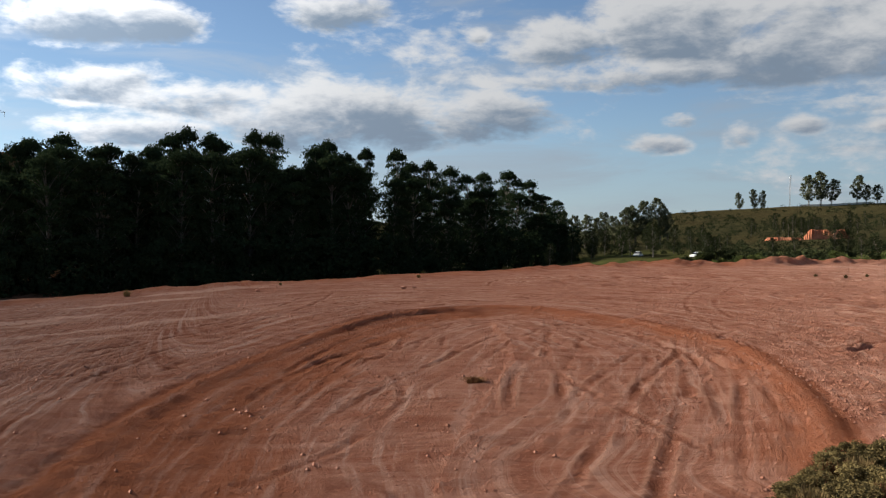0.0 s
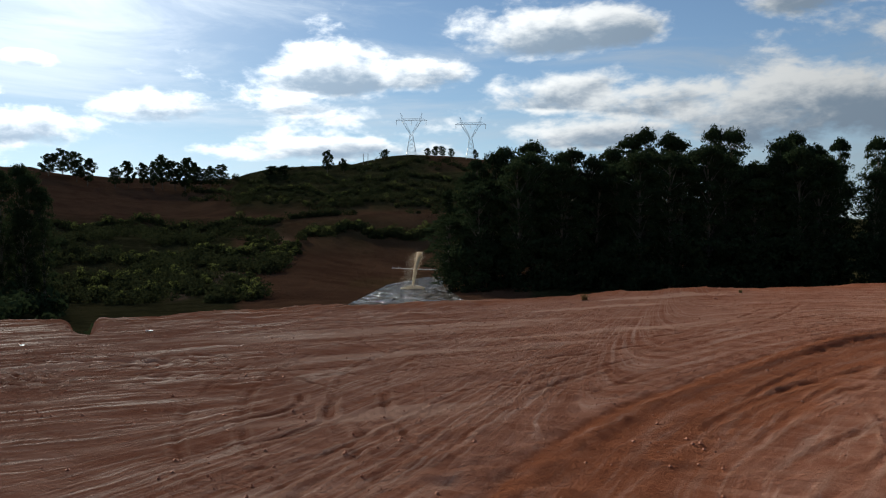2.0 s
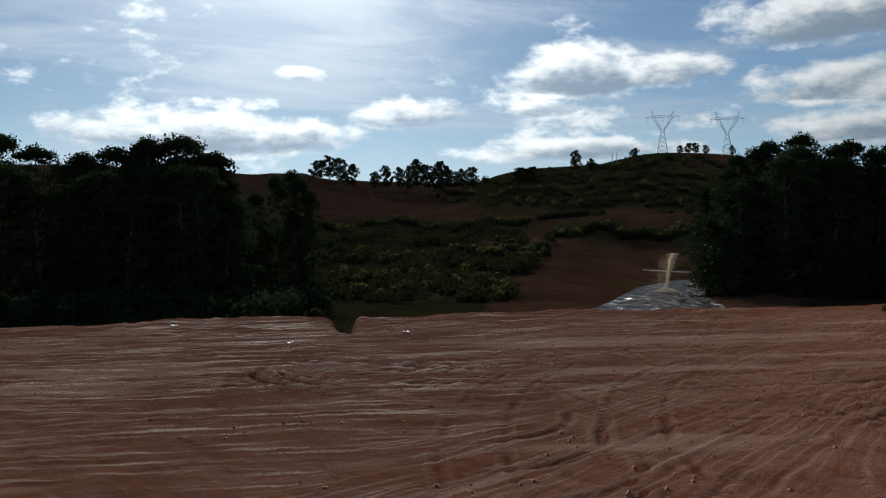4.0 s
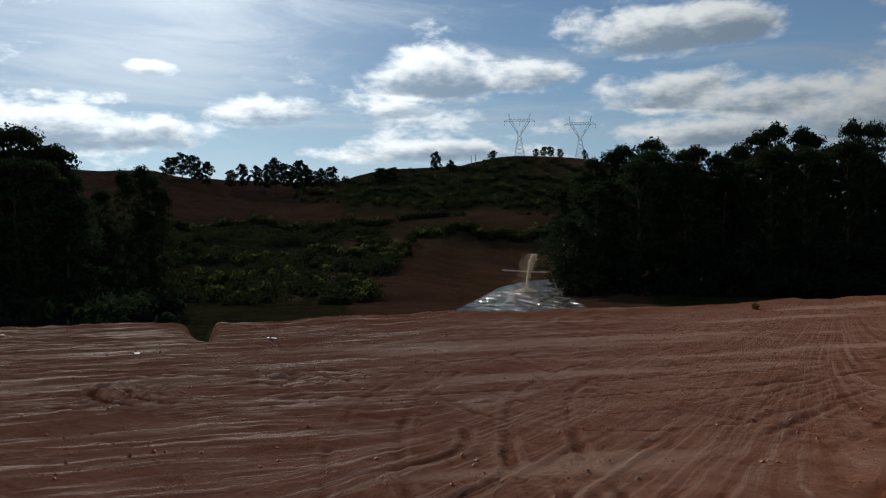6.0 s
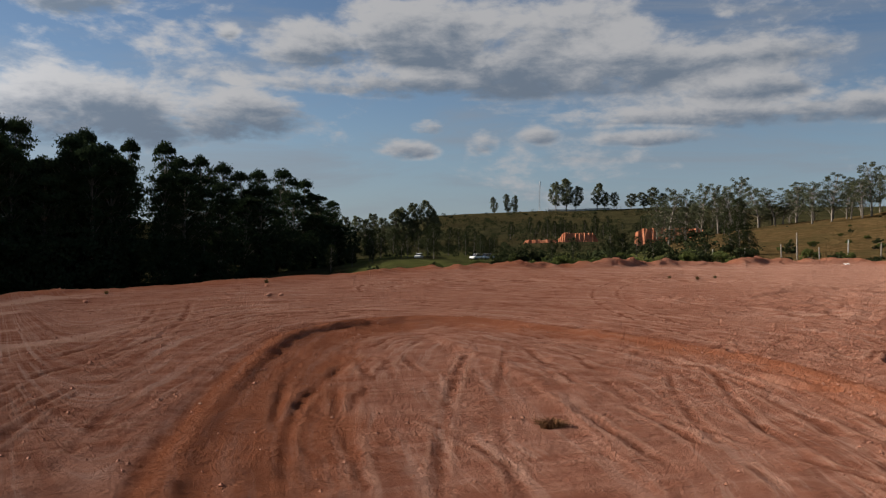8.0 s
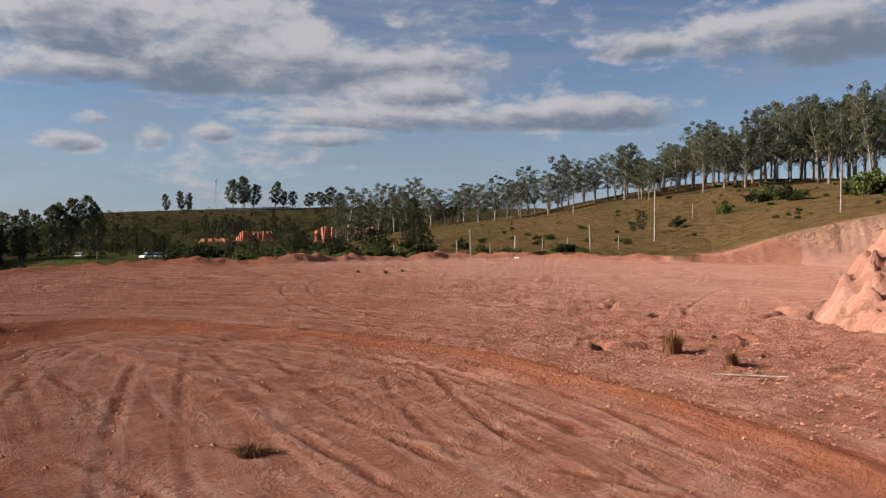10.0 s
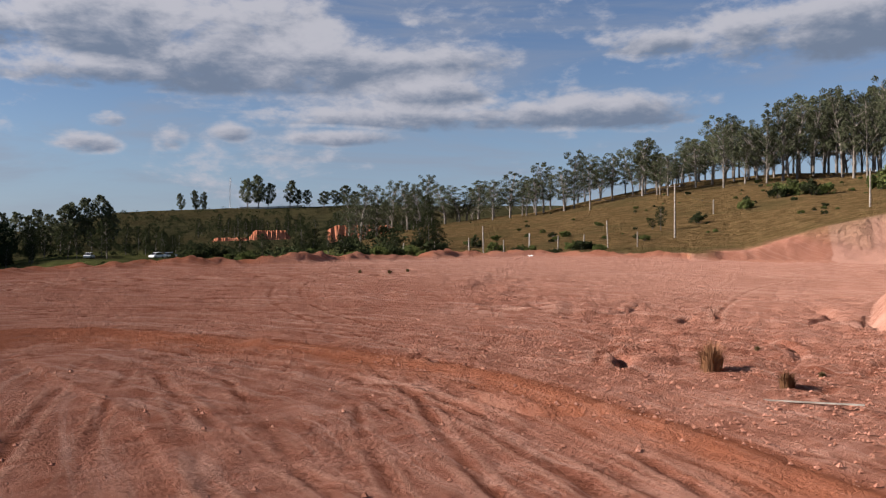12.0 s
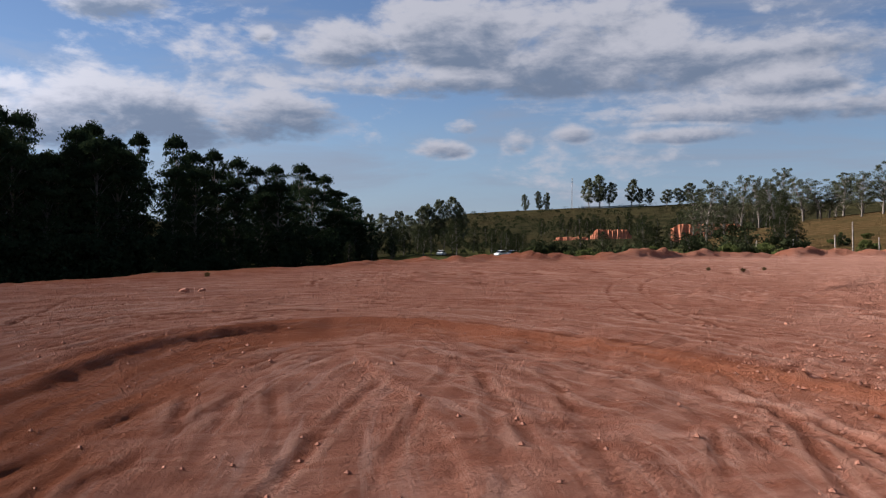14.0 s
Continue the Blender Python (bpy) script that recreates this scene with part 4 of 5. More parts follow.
for a, e in [(59.7, 2.9), (58.6, 3.3), (57.4, 4.5), (56.6, 4.9), (55.8, 4.3), (55.1, 3.2), (58.2, 1.0), (56.2, 2.0)]:
    x, y, z = spot(a, 195 + R.uniform(-8, 8), LEFT)
    spots.append((x, y, z, 0.62, top_scale(x, y, z, e, LEFT), "dark slender tree standing against the hill", "tree", "grove beyond the gully"))
sown(backlit, 13, spots)

ridge = [make_tree("ridge_tree", "round", 80 + k, BACKLIT_LEAF, BARK, 1.7) for k in range(3)]
spots = []
for a, e, r, wd in [(54.8, 5.2, 640, 0.9), (54.0, 5.5, 650, 0.9), (53.2, 5.4, 640, 0.8), (52.6, 5.0, 630, 0.8), (51.0, 4.5, 620, 0.7), (50.2, 4.9, 620, 0.7), (49.3, 4.8, 630, 0.7), (48.7, 4.9, 610, 0.6), (46.3, 4.9, 630, 0.6), (45.2, 4.7, 620, 0.6),
                    (48.2, 5.35, 620, 0.9), (47.4, 5.0, 620, 1.0), (46.8, 5.2, 610, 0.9), (45.8, 4.6, 620, 1.0), (44.6, 4.8, 620, 0.8), (41.4, 4.75, 640, 0.9), (40.6, 4.8, 640, 0.8),
                    (37.7, 5.85, 625, 0.62), (36.6, 5.3, 640, 0.5), (33.9, 5.9, 690, 0.6), (31.0, 6.0, 690, 0.4), (30.5, 6.15, 690, 0.45), (30.0, 6.15, 690, 0.45), (29.4, 6.0, 690, 0.4), (27.8, 5.9, 690, 0.35)]:
    x, y, z = spot(a, r, LEFT)
    spots.append((x, y, z, wd, top_scale(x, y, z, e, LEFT), "dark round-crowned tree on the ridge", "tree", "trees along the ridge"))
sown(ridge, 14, spots)



def terrace_places(a0, a1, e, n, spread):
    """Places along a terrace that lies at elevation e (degrees) seen from the yard."""
    rs = np.linspace(115, 690, 240)
    for k in range(n):
        a = a0 + (a1 - a0) * (k + R.random()) / n
        xs, ys = LEFT[0] - rs * math.sin(radians(a)), LEFT[1] + rs * math.cos(radians(a))
        els = np.degrees(np.arctan2(sheet_height(xs, ys) - LEFT[2], rs))
        sway = 0.25 * math.sin(a * 0.9 + e) + 0.12 * math.sin(a * 2.3 + 2 * e)
        hit = np.nonzero(els > e + sway + R.uniform(-spread, spread))[0]
        yield spot(a, float(rs[hit[0]]) if len(hit) else 400.0, LEFT)


# lime tufts on top of the dark clumps stand in for sunlit hedge tops
lit_top_clumps, dark_clumps = [], []
for a0, a1, e, n, size, spread, lime in [
        (57, 41, 0.0, 130, 2.5, 0.3, 0.0), (57, 41, 0.8, 120, 1.8, 0.1, 0.7), (50, 40.4, -1.9, 100, 2.3, 0.3, 0.0), (50, 40.4, -1.2, 90, 1.5, 0.07, 0.8), (57, 50, -1.4, 60, 2.0, 0.35, 0.35), (57, 42, -3.3, 150, 1.9, 0.9, 0.4),
        (47, 28, 3.0, 150, 2.0, 0.06, 0.45), (47, 28, 2.6, 90, 2.2, 0.2, 0.0), (45, 28, 3.9, 130, 2.0, 0.07, 0.3), (45, 28, 3.5, 70, 2.2, 0.2, 0.0), (40, 28, 4.8, 90, 1.9, 0.15, 0.2), (43, 30, 2.2, 50, 2.0, 0.15, 0.2),
        (39.5, 29, 0.25, 140, 2.0, 0.2, 0.6), (43, 39.5, -0.7, 50, 1.5, 0.5, 0.8), (52, 28, 4.9, 60, 2.0, 0.8, 0.0), (58, 46, 4.3, 40, 1.6, 0.6, 0.1)]:
    for x, y, z in terrace_places(a0, a1, e, n, spread):
        s = size * R.uniform(0.6, 1.35)
        s *= R.uniform(0.8, 1.6)
        dark_clumps.append(((x, y, z + s * 0.35), s))
        if R.random() < lime * 0.8:
            lit_top_clumps.append(((x + R.uniform(-1, 1), y + R.uniform(-1, 1), z + s * 0.85), s * R.uniform(0.35, 0.65)))
scrub_patch("terrace_scrub", dark_clumps, 110, 0.46, SCRUB_LEAF, 52, "dark green scrub in bands along the hill terraces")
scrub_patch("terrace_grass", lit_top_clumps, 55, 0.30, LIME_LEAF, 53, "light green tufts along terraces, standing in for sunlit hedge tops")

# ---- pond and fountain ----
bm = bmesh.new()
bm.faces.new([bm.verts.new((x, y, POND_Z)) for x, y in POND][::-1])
bm.normal_update()
if bm.faces[:][0].normal.z < 0:
    bmesh.ops.reverse_faces(bm, faces=bm.faces[:])
me = bpy.data.meshes.new("pond_water")
bm.to_mesh(me)
bm.free()
me.materials.append(WATER)
tagged(new("water", me), "rippled grey pond water glittering in backlight", "water", kind="structure")


def droplets(name, places, size, rng):
    p = np.asarray(places, float)
    k = len(p)
    tet = np.array([(1, 1, 1), (1, -1, -1), (-1, 1, -1), (-1, -1, 1)], float)
    v = (p[:, None] + tet[None] * (size * (0.5 + rng.random((k, 1, 1)))))
    f = (np.arange(k)[:, None, None] * 4 + np.array([(0, 1, 2), (0, 3, 1), (0, 2, 3), (1, 3, 2)])[None]).reshape(-1, 3)
    return sheet_mesh(name, v.reshape(-1, 3), f, SPRAY, False)


rng = np.random.default_rng(7)
fx, fy, _ = spot(31.95, 223, LEFT)
fountain = new("fountain")
fountain.location = (fx, fy, POND_Z)
tagged(fountain, "pale water jet spraying up from a pond float", "fountain")
v, f = joined([tube([(0, 0, -0.3), (0, 0, 0.35)], [0.9, 0.8], 14), tube([(0, 0, 0.35), (0, 0, 0.36)], [0.8, 0.02], 14), tube([(0, 0, 0.3), (0, 0, 0.9)], [0.15, 0.1], 8)])
part("float", mesh_of("float", v, f, RUBBER), RUBBER, fountain)
t = rng.random(2600) ** 0.8
core = np.stack([2.2 * t**1.4 + rng.normal(size=2600) * (0.08 + 0.34 * t), rng.normal(size=2600) * (0.08 + 0.34 * t), 0.6 + 9.2 * t], 1)
part("jet", droplets("jet", core, 0.06, rng), SPRAY, fountain)
t = rng.random(1700)
fall = np.stack([1.6 - 3.6 * t + rng.normal(size=1700) * 0.9, rng.normal(size=1700) * 1.2, 8.6 - 8.2 * t * t + rng.normal(size=1700) * 0.9], 1)
fall[:, 2] = np.clip(fall[:, 2], 0.1, None)
part("falling_spray", droplets("falling_spray", fall, 0.028, rng), SPRAY, fountain)
a = rng.random(900) * 6.283
rr = 3.2 * np.sqrt(rng.random(900))
part("splash", droplets("splash", np.stack([rr * np.cos(a), rr * np.sin(a), 1.3 * rng.random(900) * (1 - rr / 3.6) + 0.1], 1), 0.08, rng), SPRAY, fountain)
pipe_pts = []
for k in range(9):
    x, y, z = spot(33.4 - 3.2 * k / 8, 305, LEFT)
    pipe_pts.append((x, y, max(z, POND_Z) + 0.45 + 0.5 * k / 8))
v, f = tube(pipe_pts, [0.16] * 9, 8)
tagged(new("water_pipe", mesh_of("water_pipe", v, f, WHITE)), "long pale water pipe on the pond bank", "pipe")

# ---- pylons, mast and posts ----


def beam(p, q2, r):
    return tube([p, q2], [r, r], 4)


def pylon(name, x, y, z, turn):
    """A flat-topped lattice pylon, 34 m: splayed legs, waist, V head and cross arm."""
    thing = new(name)
    legs = [(-4.2, -2.6), (4.2, -2.6), (4.2, 2.6), (-4.2, 2.6)]
    waist = [(-1.1, -0.9), (1.1, -0.9), (1.1, 0.9), (-1.1, 0.9)]
    th = 0.17
    for (ax, ay), (bx, by) in zip(legs, waist):
        part("leg", mesh_of("leg", *joined([beam((ax, ay, -2.0), (bx, by, 17), th)]), STEEL), STEEL, thing)
    pieces = []
    for k in range(5):
        t0, t1 = k / 5, (k + 1) / 5
        for s in range(4):
            (ax, ay), (bx, by) = legs[s], waist[s]
            (cx2, cy2), (dx2, dy2) = legs[(s + 1) % 4], waist[(s + 1) % 4]
            p0 = (ax + (bx - ax) * t0, ay + (by - ay) * t0, 17 * t0)
            p1 = (cx2 + (dx2 - cx2) * t1, cy2 + (dy2 - cy2) * t1, 17 * t1)
            p2 = (ax + (bx - ax) * t1, ay + (by - ay) * t1, 17 * t1)
            p3 = (cx2 + (dx2 - cx2) * t0, cy2 + (dy2 - cy2) * t0, 17 * t0)
            pieces += [beam(p0, p1, 0.09), beam(p3, p2, 0.09)]
    part("bracing", mesh_of("bracing", *joined(pieces), STEEL), STEEL, thing)
    for side in (-1, 1):
        pieces = []
        for yy in (-0.8, 0.8):
            pieces += [beam((side * 1.0, yy, 17), (side * 8.2, yy * 0.6, 28), th), beam((side * 0.4, yy, 17.5), (side * 6.0, yy * 0.6, 28), 0.12)]
        for k in range(6):
            t0 = k / 6
            pieces.append(beam((side * (1 + 7.2 * t0), 0.7, 17 + 11 * t0), (side * (0.4 + 5.6 * min(1, t0 + 0.17)), -0.7, 17.5 + 10.5 * min(1, t0 + 0.17)), 0.08))
        pieces.append(beam((side * 7.6, 0, 28), (side * 8.8, 0, 34), th))
        pieces.append(beam((side * 6.2, 0, 28.6), (side * 8.8, 0, 34), 0.1))
        part("head_frame", mesh_of("head_frame", *joined(pieces), STEEL), STEEL, thing)
    pieces = [beam((-12.5, 0, 27.8), (12.5, 0, 27.8), th), beam((-12.5, 0, 28), (-8, 0, 29.6), 0.12), beam((12.5, 0, 28), (8, 0, 29.6), 0.12), beam((-8, 0, 29.4), (8, 0, 29.4), 0.13)]
    pieces += [beam((-8 + 2 * k, 0, 27.8), (-7 + 2 * k, 0, 29.4), 0.07) for k in range(8)] + [beam((-7 + 2 * k, 0, 29.4), (-6 + 2 * k, 0, 27.8), 0.07) for k in range(7)]
    part("cross_arm", mesh_of("cross_arm", *joined(pieces), STEEL), STEEL, thing)
    for xx in (-12, 0, 12):
        part("insulator", mesh_of("insulator", *tube([(xx, 0, 27.8), (xx, 0, 24.2)], [0.14, 0.14], 6), WHITE), WHITE, thing)
    thing.matrix_basis = pose(x, y, z, 0, 0, turn)
    return tagged(thing, "grey lattice steel power pylon on the ridge", "pylon", "pylons on the ridge")


pylon("power_pylon", -370.7, 591.6, height_at(-370.7, 591.6), 32)
pylon("power_pylon", -328.1, 614.2, height_at(-328.1, 614.2), 30)
for a, h in [(35.35, 9), (35.05, 9)]:
    x, y, z = spot(a, 660)
    v, f = tube([(x, y, z - 0.5), (x, y, z + h)], [0.28, 0.2], 8)
    tagged(new("ridge_post", mesh_of("ridge_post", v, f, WOOD)), "bare upright post on the ridge", "post", "posts on the ridge")


def seen(a, r):
    """A place by bearing and distance from the far end of the path, where the grassy hill shows."""
    x, y = -7.0 - r * math.sin(radians(a)), 10.65 + r * math.cos(radians(a))
    return x, y, height_at(x, y)


x, y, z = seen(-23.0, 660)
mast = new("radio_mast")
hgt = 4.54 + 660 * math.tan(radians(4.0)) - z
for sx, sy in ((-0.5, -0.3), (0.5, -0.3), (0, 0.55)):
    part("leg", mesh_of("leg", *tube([(sx, sy, -0.5), (sx * 0.5, sy * 0.5, hgt)], [0.12, 0.09], 5), STEEL), STEEL, mast)
part("bracing", mesh_of("bracing", *joined([beam((-0.5, -0.3, hgt * k / 14), (0.5 - 0.02 * k, 0.1, hgt * (k + 1) / 14), 0.07) for k in range(14)]), STEEL), STEEL, mast)
for k in range(3):
    part("antenna", mesh_of("antenna", *tube([(0.7, 0, hgt * (0.82 + 0.07 * k)), (0.7, 0, hgt * (0.86 + 0.07 * k))], [0.35, 0.35], 8), WHITE), WHITE, mast)
mast.location = (x, y, z)
tagged(mast, "slim steel lattice radio mast on the far ridge", "mast")


def utility_pole(a, r, top_el, arm=True):
    x, y, z = seen(a, r)
    h = max(3.0, 4.54 + r * math.tan(radians(top_el)) - z)
    thing = new("utility_pole")
    part("shaft", mesh_of("shaft", *joined([tube([(0, 0, -0.6), (0, 0, h)], [0.17, 0.11], 10), tube([(0, 0, h), (0, 0, h + 0.02)], [0.11, 0.01], 10)]), WOOD), WOOD, thing)
    if arm:
        part("cross_arm", mesh_of("cross_arm", *joined([beam((-0.9, 0.14, h - 0.5), (0.9, 0.14, h - 0.5), 0.07)]), WOOD), WOOD, thing)
        for k in (-0.8, 0, 0.8):
            part("insulator", mesh_of("insulator", *tube([(k, 0.14, h - 0.45), (k, 0.14, h - 0.25)], [0.06, 0.04], 6), WHITE), WHITE, thing)
    thing.location = (x, y, z)
    thing.rotation_euler = (0, 0, radians(a + 10))
    tagged(thing, "weathered grey utility pole on the grassy slope", "utility pole", "utility poles")
    return Vector((x, y, z + h - 0.3))


tops = [utility_pole(-51.5, 150, 3.35), utility_pole(-53.9, 190, 2.35, False), utility_pole(-62.4, 152, 3.95), utility_pole(-46.4, 235, 2.3, False), utility_pole(-72, 150, 4.6)]
for p, q2 in ((tops[0], tops[2]), (tops[2], tops[4]), (tops[0], tops[3]), (tops[1], tops[0])):
    pts = [tuple(p.lerp(q2, k / 10) - Vector((0, 0, 4 * 0.9 * (k / 10) * (1 - k / 10)))) for k in range(11)]
    tagged(new("power_cable", mesh_of("power_cable", *tube(pts, [0.02] * 11, 4), RUBBER)), "thin dark cable sagging between poles", "cable", "overhead cables")

for a, r, h in [(-38.7, 128, 2.4), (-39.6, 132, 3.9), (-40.9, 128, 1.9), (-42.5, 130, 2.7), (-44.3, 131, 2.2), (-45.9, 132, 2.2), (-47.4, 134, 4.0), (-49.2, 134, 2.2), (-36.5, 128, 2.0), (-34.5, 128, 2.0)]:
    x, y, z = seen(a, r)
    v, f = joined([tube([(0, 0, -0.5), (0, 0, h)], [0.10, 0.085], 8), tube([(0, 0, h), (0, 0, h + 0.03)], [0.085, 0.01], 8)])
    ob = new("fence_post", mesh_of("fence_post", v, f, CONCRETE if a == -42.5 else WOOD))
    ob.location = (x, y, z)
    ob.rotation_euler = (radians(R.uniform(-2, 2)), radians(R.uniform(-2, 2)), 0)
    tagged(ob, "pale concrete fence post in tall grass" if a == -42.5 else "weathered wooden fence post in tall grass", "post", "fence posts beyond the yard")

# ---- the grassy hill, the far ridge and the scrub between ----
openers = [make_tree("eucalyptus_tree", "open", 120 + k, OLIVE_LEAF, PALE_BARK) for k in range(6)]
spots = []
SKYLINE = [(-31, 3.1), (-32.2, 3.5), (-34.2, 4.2), (-35.9, 4.1), (-37.1, 4.2), (-38.6, 3.6), (-40.5, 4.8), (-41.6, 4.3), (-43.1, 4.4), (-44.2, 5.4), (-47, 5.4), (-49.2, 6.4),
           (-51.2, 5.9), (-53, 6.6), (-54.7, 7.8), (-56.4, 7.3), (-58.5, 8.5), (-60.7, 8.9), (-62.3, 9.1), (-63.9, 9.2), (-66, 9.2), (-70, 9), (-76, 8.6)]
a = -31.0
while a > -78:
    thick_wood = a < -49
    for row in range(3 if thick_wood else 2):
        aa = a + R.uniform(-0.3, 0.3)
        x, y, z = seen(aa, (262 if row == 0 else 262 + 14 * row) + R.uniform(-16, 12) + (20 if a > -40 else 0))
        e = float(along(aa, *SKYLINE)) + (R.uniform(-1.0, 0.35) if row == 0 else R.uniform(-1.9, 0.15))
        s = max(0.22, (4.54 + math.hypot(x + 7, y - 10.65) * math.tan(radians(e)) - z) / 31.0)
        spots.append((x, y, z, 0.42 + 0.42 * s + R.uniform(-0.1, 0.2), s, "slender eucalyptus tree with bare pale stem and tufted crown", "tree", "eucalyptus row on the grassy hill"))
    a -= 0.62 if thick_wood else 0.85
sown(openers, 16, spots)

far_trees = [make_tree("far_tree", "round", 140 + k, OLIVE_LEAF, BARK, 1.5) for k in range(4)]
spots = []
for a, e, r, wd in [(-10.6, 1.7, 420, 0.55), (-11.3, 1.5, 430, 0.5), (-11.9, 1.9, 420, 0.5), (-12.6, 1.6, 410, 0.55), (-13.3, 2.2, 400, 0.6), (-14.0, 2.3, 400, 0.65), (-14.7, 2.6, 400, 0.6),
                    (-15.6, 2.85, 400, 0.55), (-16.1, 2.1, 400, 0.45), (-20.0, 3.0, 680, 0.42), (-20.9, 3.2, 680, 0.5), (-21.4, 3.1, 680, 0.45), (-24.1, 4.0, 650, 0.8), (-24.8, 4.2, 650, 0.85),
                    (-25.4, 3.7, 650, 0.7), (-26.8, 3.9, 650, 0.7), (-27.3, 3.3, 650, 0.5), (-27.9, 3.3, 650, 0.55), (-29.0, 3.2, 640, 0.7), (-29.8, 3.3, 640, 0.6), (-30.3, 3.6, 640, 0.7), (-31.0, 3.2, 640, 0.6),
                    (-9.2, 2.0, 380, 0.6), (-8.6, 1.9, 370, 0.6), (-8.2, 2.7, 350, 0.5), (-9.9, 1.7, 400, 0.5), (-33.0, 2.6, 420, 0.5), (-34.6, 2.9, 420, 0.55), (-36.0, 2.6, 420, 0.5)]:
    x, y, z = seen(a, r)
    spots.append((x, y, z, wd, max(0.15, (4.54 + r * math.tan(radians(e)) - z) / 31.0), "dark green broad tree on the far slope", "tree", "trees on the far slope"))
sown(far_trees, 17, spots)

near_trees = [make_tree("bushy_tree", "round", 160 + k, SCRUB_LEAF, BARK) for k in range(3)]
spots = []
for a, e, r, wd in [(-27.9, 1.25, 190, 0.30), (-28.6, 0.7, 190, 0.26), (-36.1, 1.85, 150, 0.22), (-35.6, 1.0, 152, 0.2), (-36.7, 0.9, 152, 0.2), (-30.7, 0.3, 170, 0.24), (-34.1, 0.1, 145, 0.18), (-33.4, -0.1, 146, 0.16),
                    (-50.7, 2.0, 165, 0.17), (-50.2, 1.2, 168, 0.12), (-25.4, 0.4, 200, 0.24), (-24.0, 0.2, 205, 0.2), (-29.6, 0.5, 180, 0.2), (-31.6, 0.9, 230, 0.3), (-32.6, 1.3, 250, 0.3)]:
    x, y, z = seen(a, r)
    spots.append((x, y, z, wd, max(0.07, (4.54 + r * math.tan(radians(e)) - z) / 31.0), "dark bushy tree among scrub below the hill", "tree", "bushy trees beyond the yard"))
for k in range(95):
    a, r = R.uniform(-36, -9), R.uniform(230, 460)
    if a < -20.5 and a > -34.5:
        r = R.uniform(440, 520)
    x, y, z = seen(a, r)
    h = R.uniform(0.16, 0.34)
    spots.append((x, y, z, h * R.uniform(0.8, 1.2), h, "scrubby green tree in the valley", "tree", "scrub trees in the valley"))
sown(near_trees, 18, spots)

clumps, lime_clumps = [], []
for k in range(620):
    a, r = R.uniform(-37, -9), R.uniform(150, 400)
    x, y, z = seen(a, r)
    if math.degrees(math.atan2(z - 4.54, r)) < -0.85 - 0.3 * R.random() and a > -20 or R.random() < 0.25:
        continue
    s = R.uniform(0.8, 2.2)
    clumps.append(((x, y, z + R.uniform(0.2, 1.6)), s))
for k in range(200):
    a, r = R.uniform(-34, -9), R.uniform(104, 150)
    x, y, z = seen(a, r)
    s = R.uniform(0.3, 0.8)
    lime_clumps.append(((x, y, z + 0.3 * s), s))
for k in range(420):
    a, r = R.uniform(-34, -9), R.uniform(430, 645)
    x, y, z = seen(a, r)
    s = R.uniform(1.2, 3.6)
    clumps.append(((x, y, z + 0.3 * s), s))
scrub_patch("valley_scrub", clumps, 50, 0.38, SCRUB_LEAF, 54, "olive scrub filling the valley below the ridge")
scrub_patch("edge_weeds", lime_clumps, 60, 0.16, LIME_LEAF, 55, "yellow-green weeds beyond the yard's rim")
scrub2 = [make_bush("shrub", 190 + k, LIME_LEAF if k % 2 else SCRUB_LEAF, 16, 55) for k in range(4)]
spots = []
for k in range(70):
    a, r = R.uniform(-50, -9), R.uniform(118, 175)
    x, y, z = seen(a, r)
    s = R.uniform(0.25, 0.75) * (1.3 if a > -36 else 0.8)
    spots.append((x, y, z - 0.05, s, s * R.uniform(0.7, 1.1), "low green shrub beyond the yard's edge", "shrub", "shrubs beyond the yard"))
for a, r, s in [(-40.4, 130, 0.75), (-45.7, 132, 0.7), (-45.2, 133, 0.6), (-46.3, 133, 0.6), (-22.1, 118, 1.0), (-21.8, 118, 0.8), (-12.4, 105, 1.6), (-10.8, 103, 1.4), (-14, 108, 0.9), (-33.9, 126, 1.0), (-36.4, 128, 1.1),
                (-58.2, 205, 1.6), (-58.8, 206, 1.4), (-57.7, 204, 1.2), (-59.6, 200, 1.4), (-60.3, 200, 1.1), (-55.8, 190, 1.0), (-64.1, 200, 2.4), (-65.2, 200, 2.2), (-63.2, 202, 1.6), (-53, 175, 0.9)]:
    x, y, z = seen(a, r)
    spots.append((x, y, z - 0.05, s, s, "dark green shrub on dry grass", "shrub", "shrubs beyond the yard"))
for k in range(90):
    a, r = R.uniform(-75, -38), R.uniform(150, 258)
    x, y, z = seen(a, r)
    s = R.uniform(0.15, 0.45)
    spots.append((x, y, z - 0.05, s, s, "small shrub scattered over dry hillside grass", "shrub", "shrubs on the grassy hill"))
sown(scrub2, 19, spots)


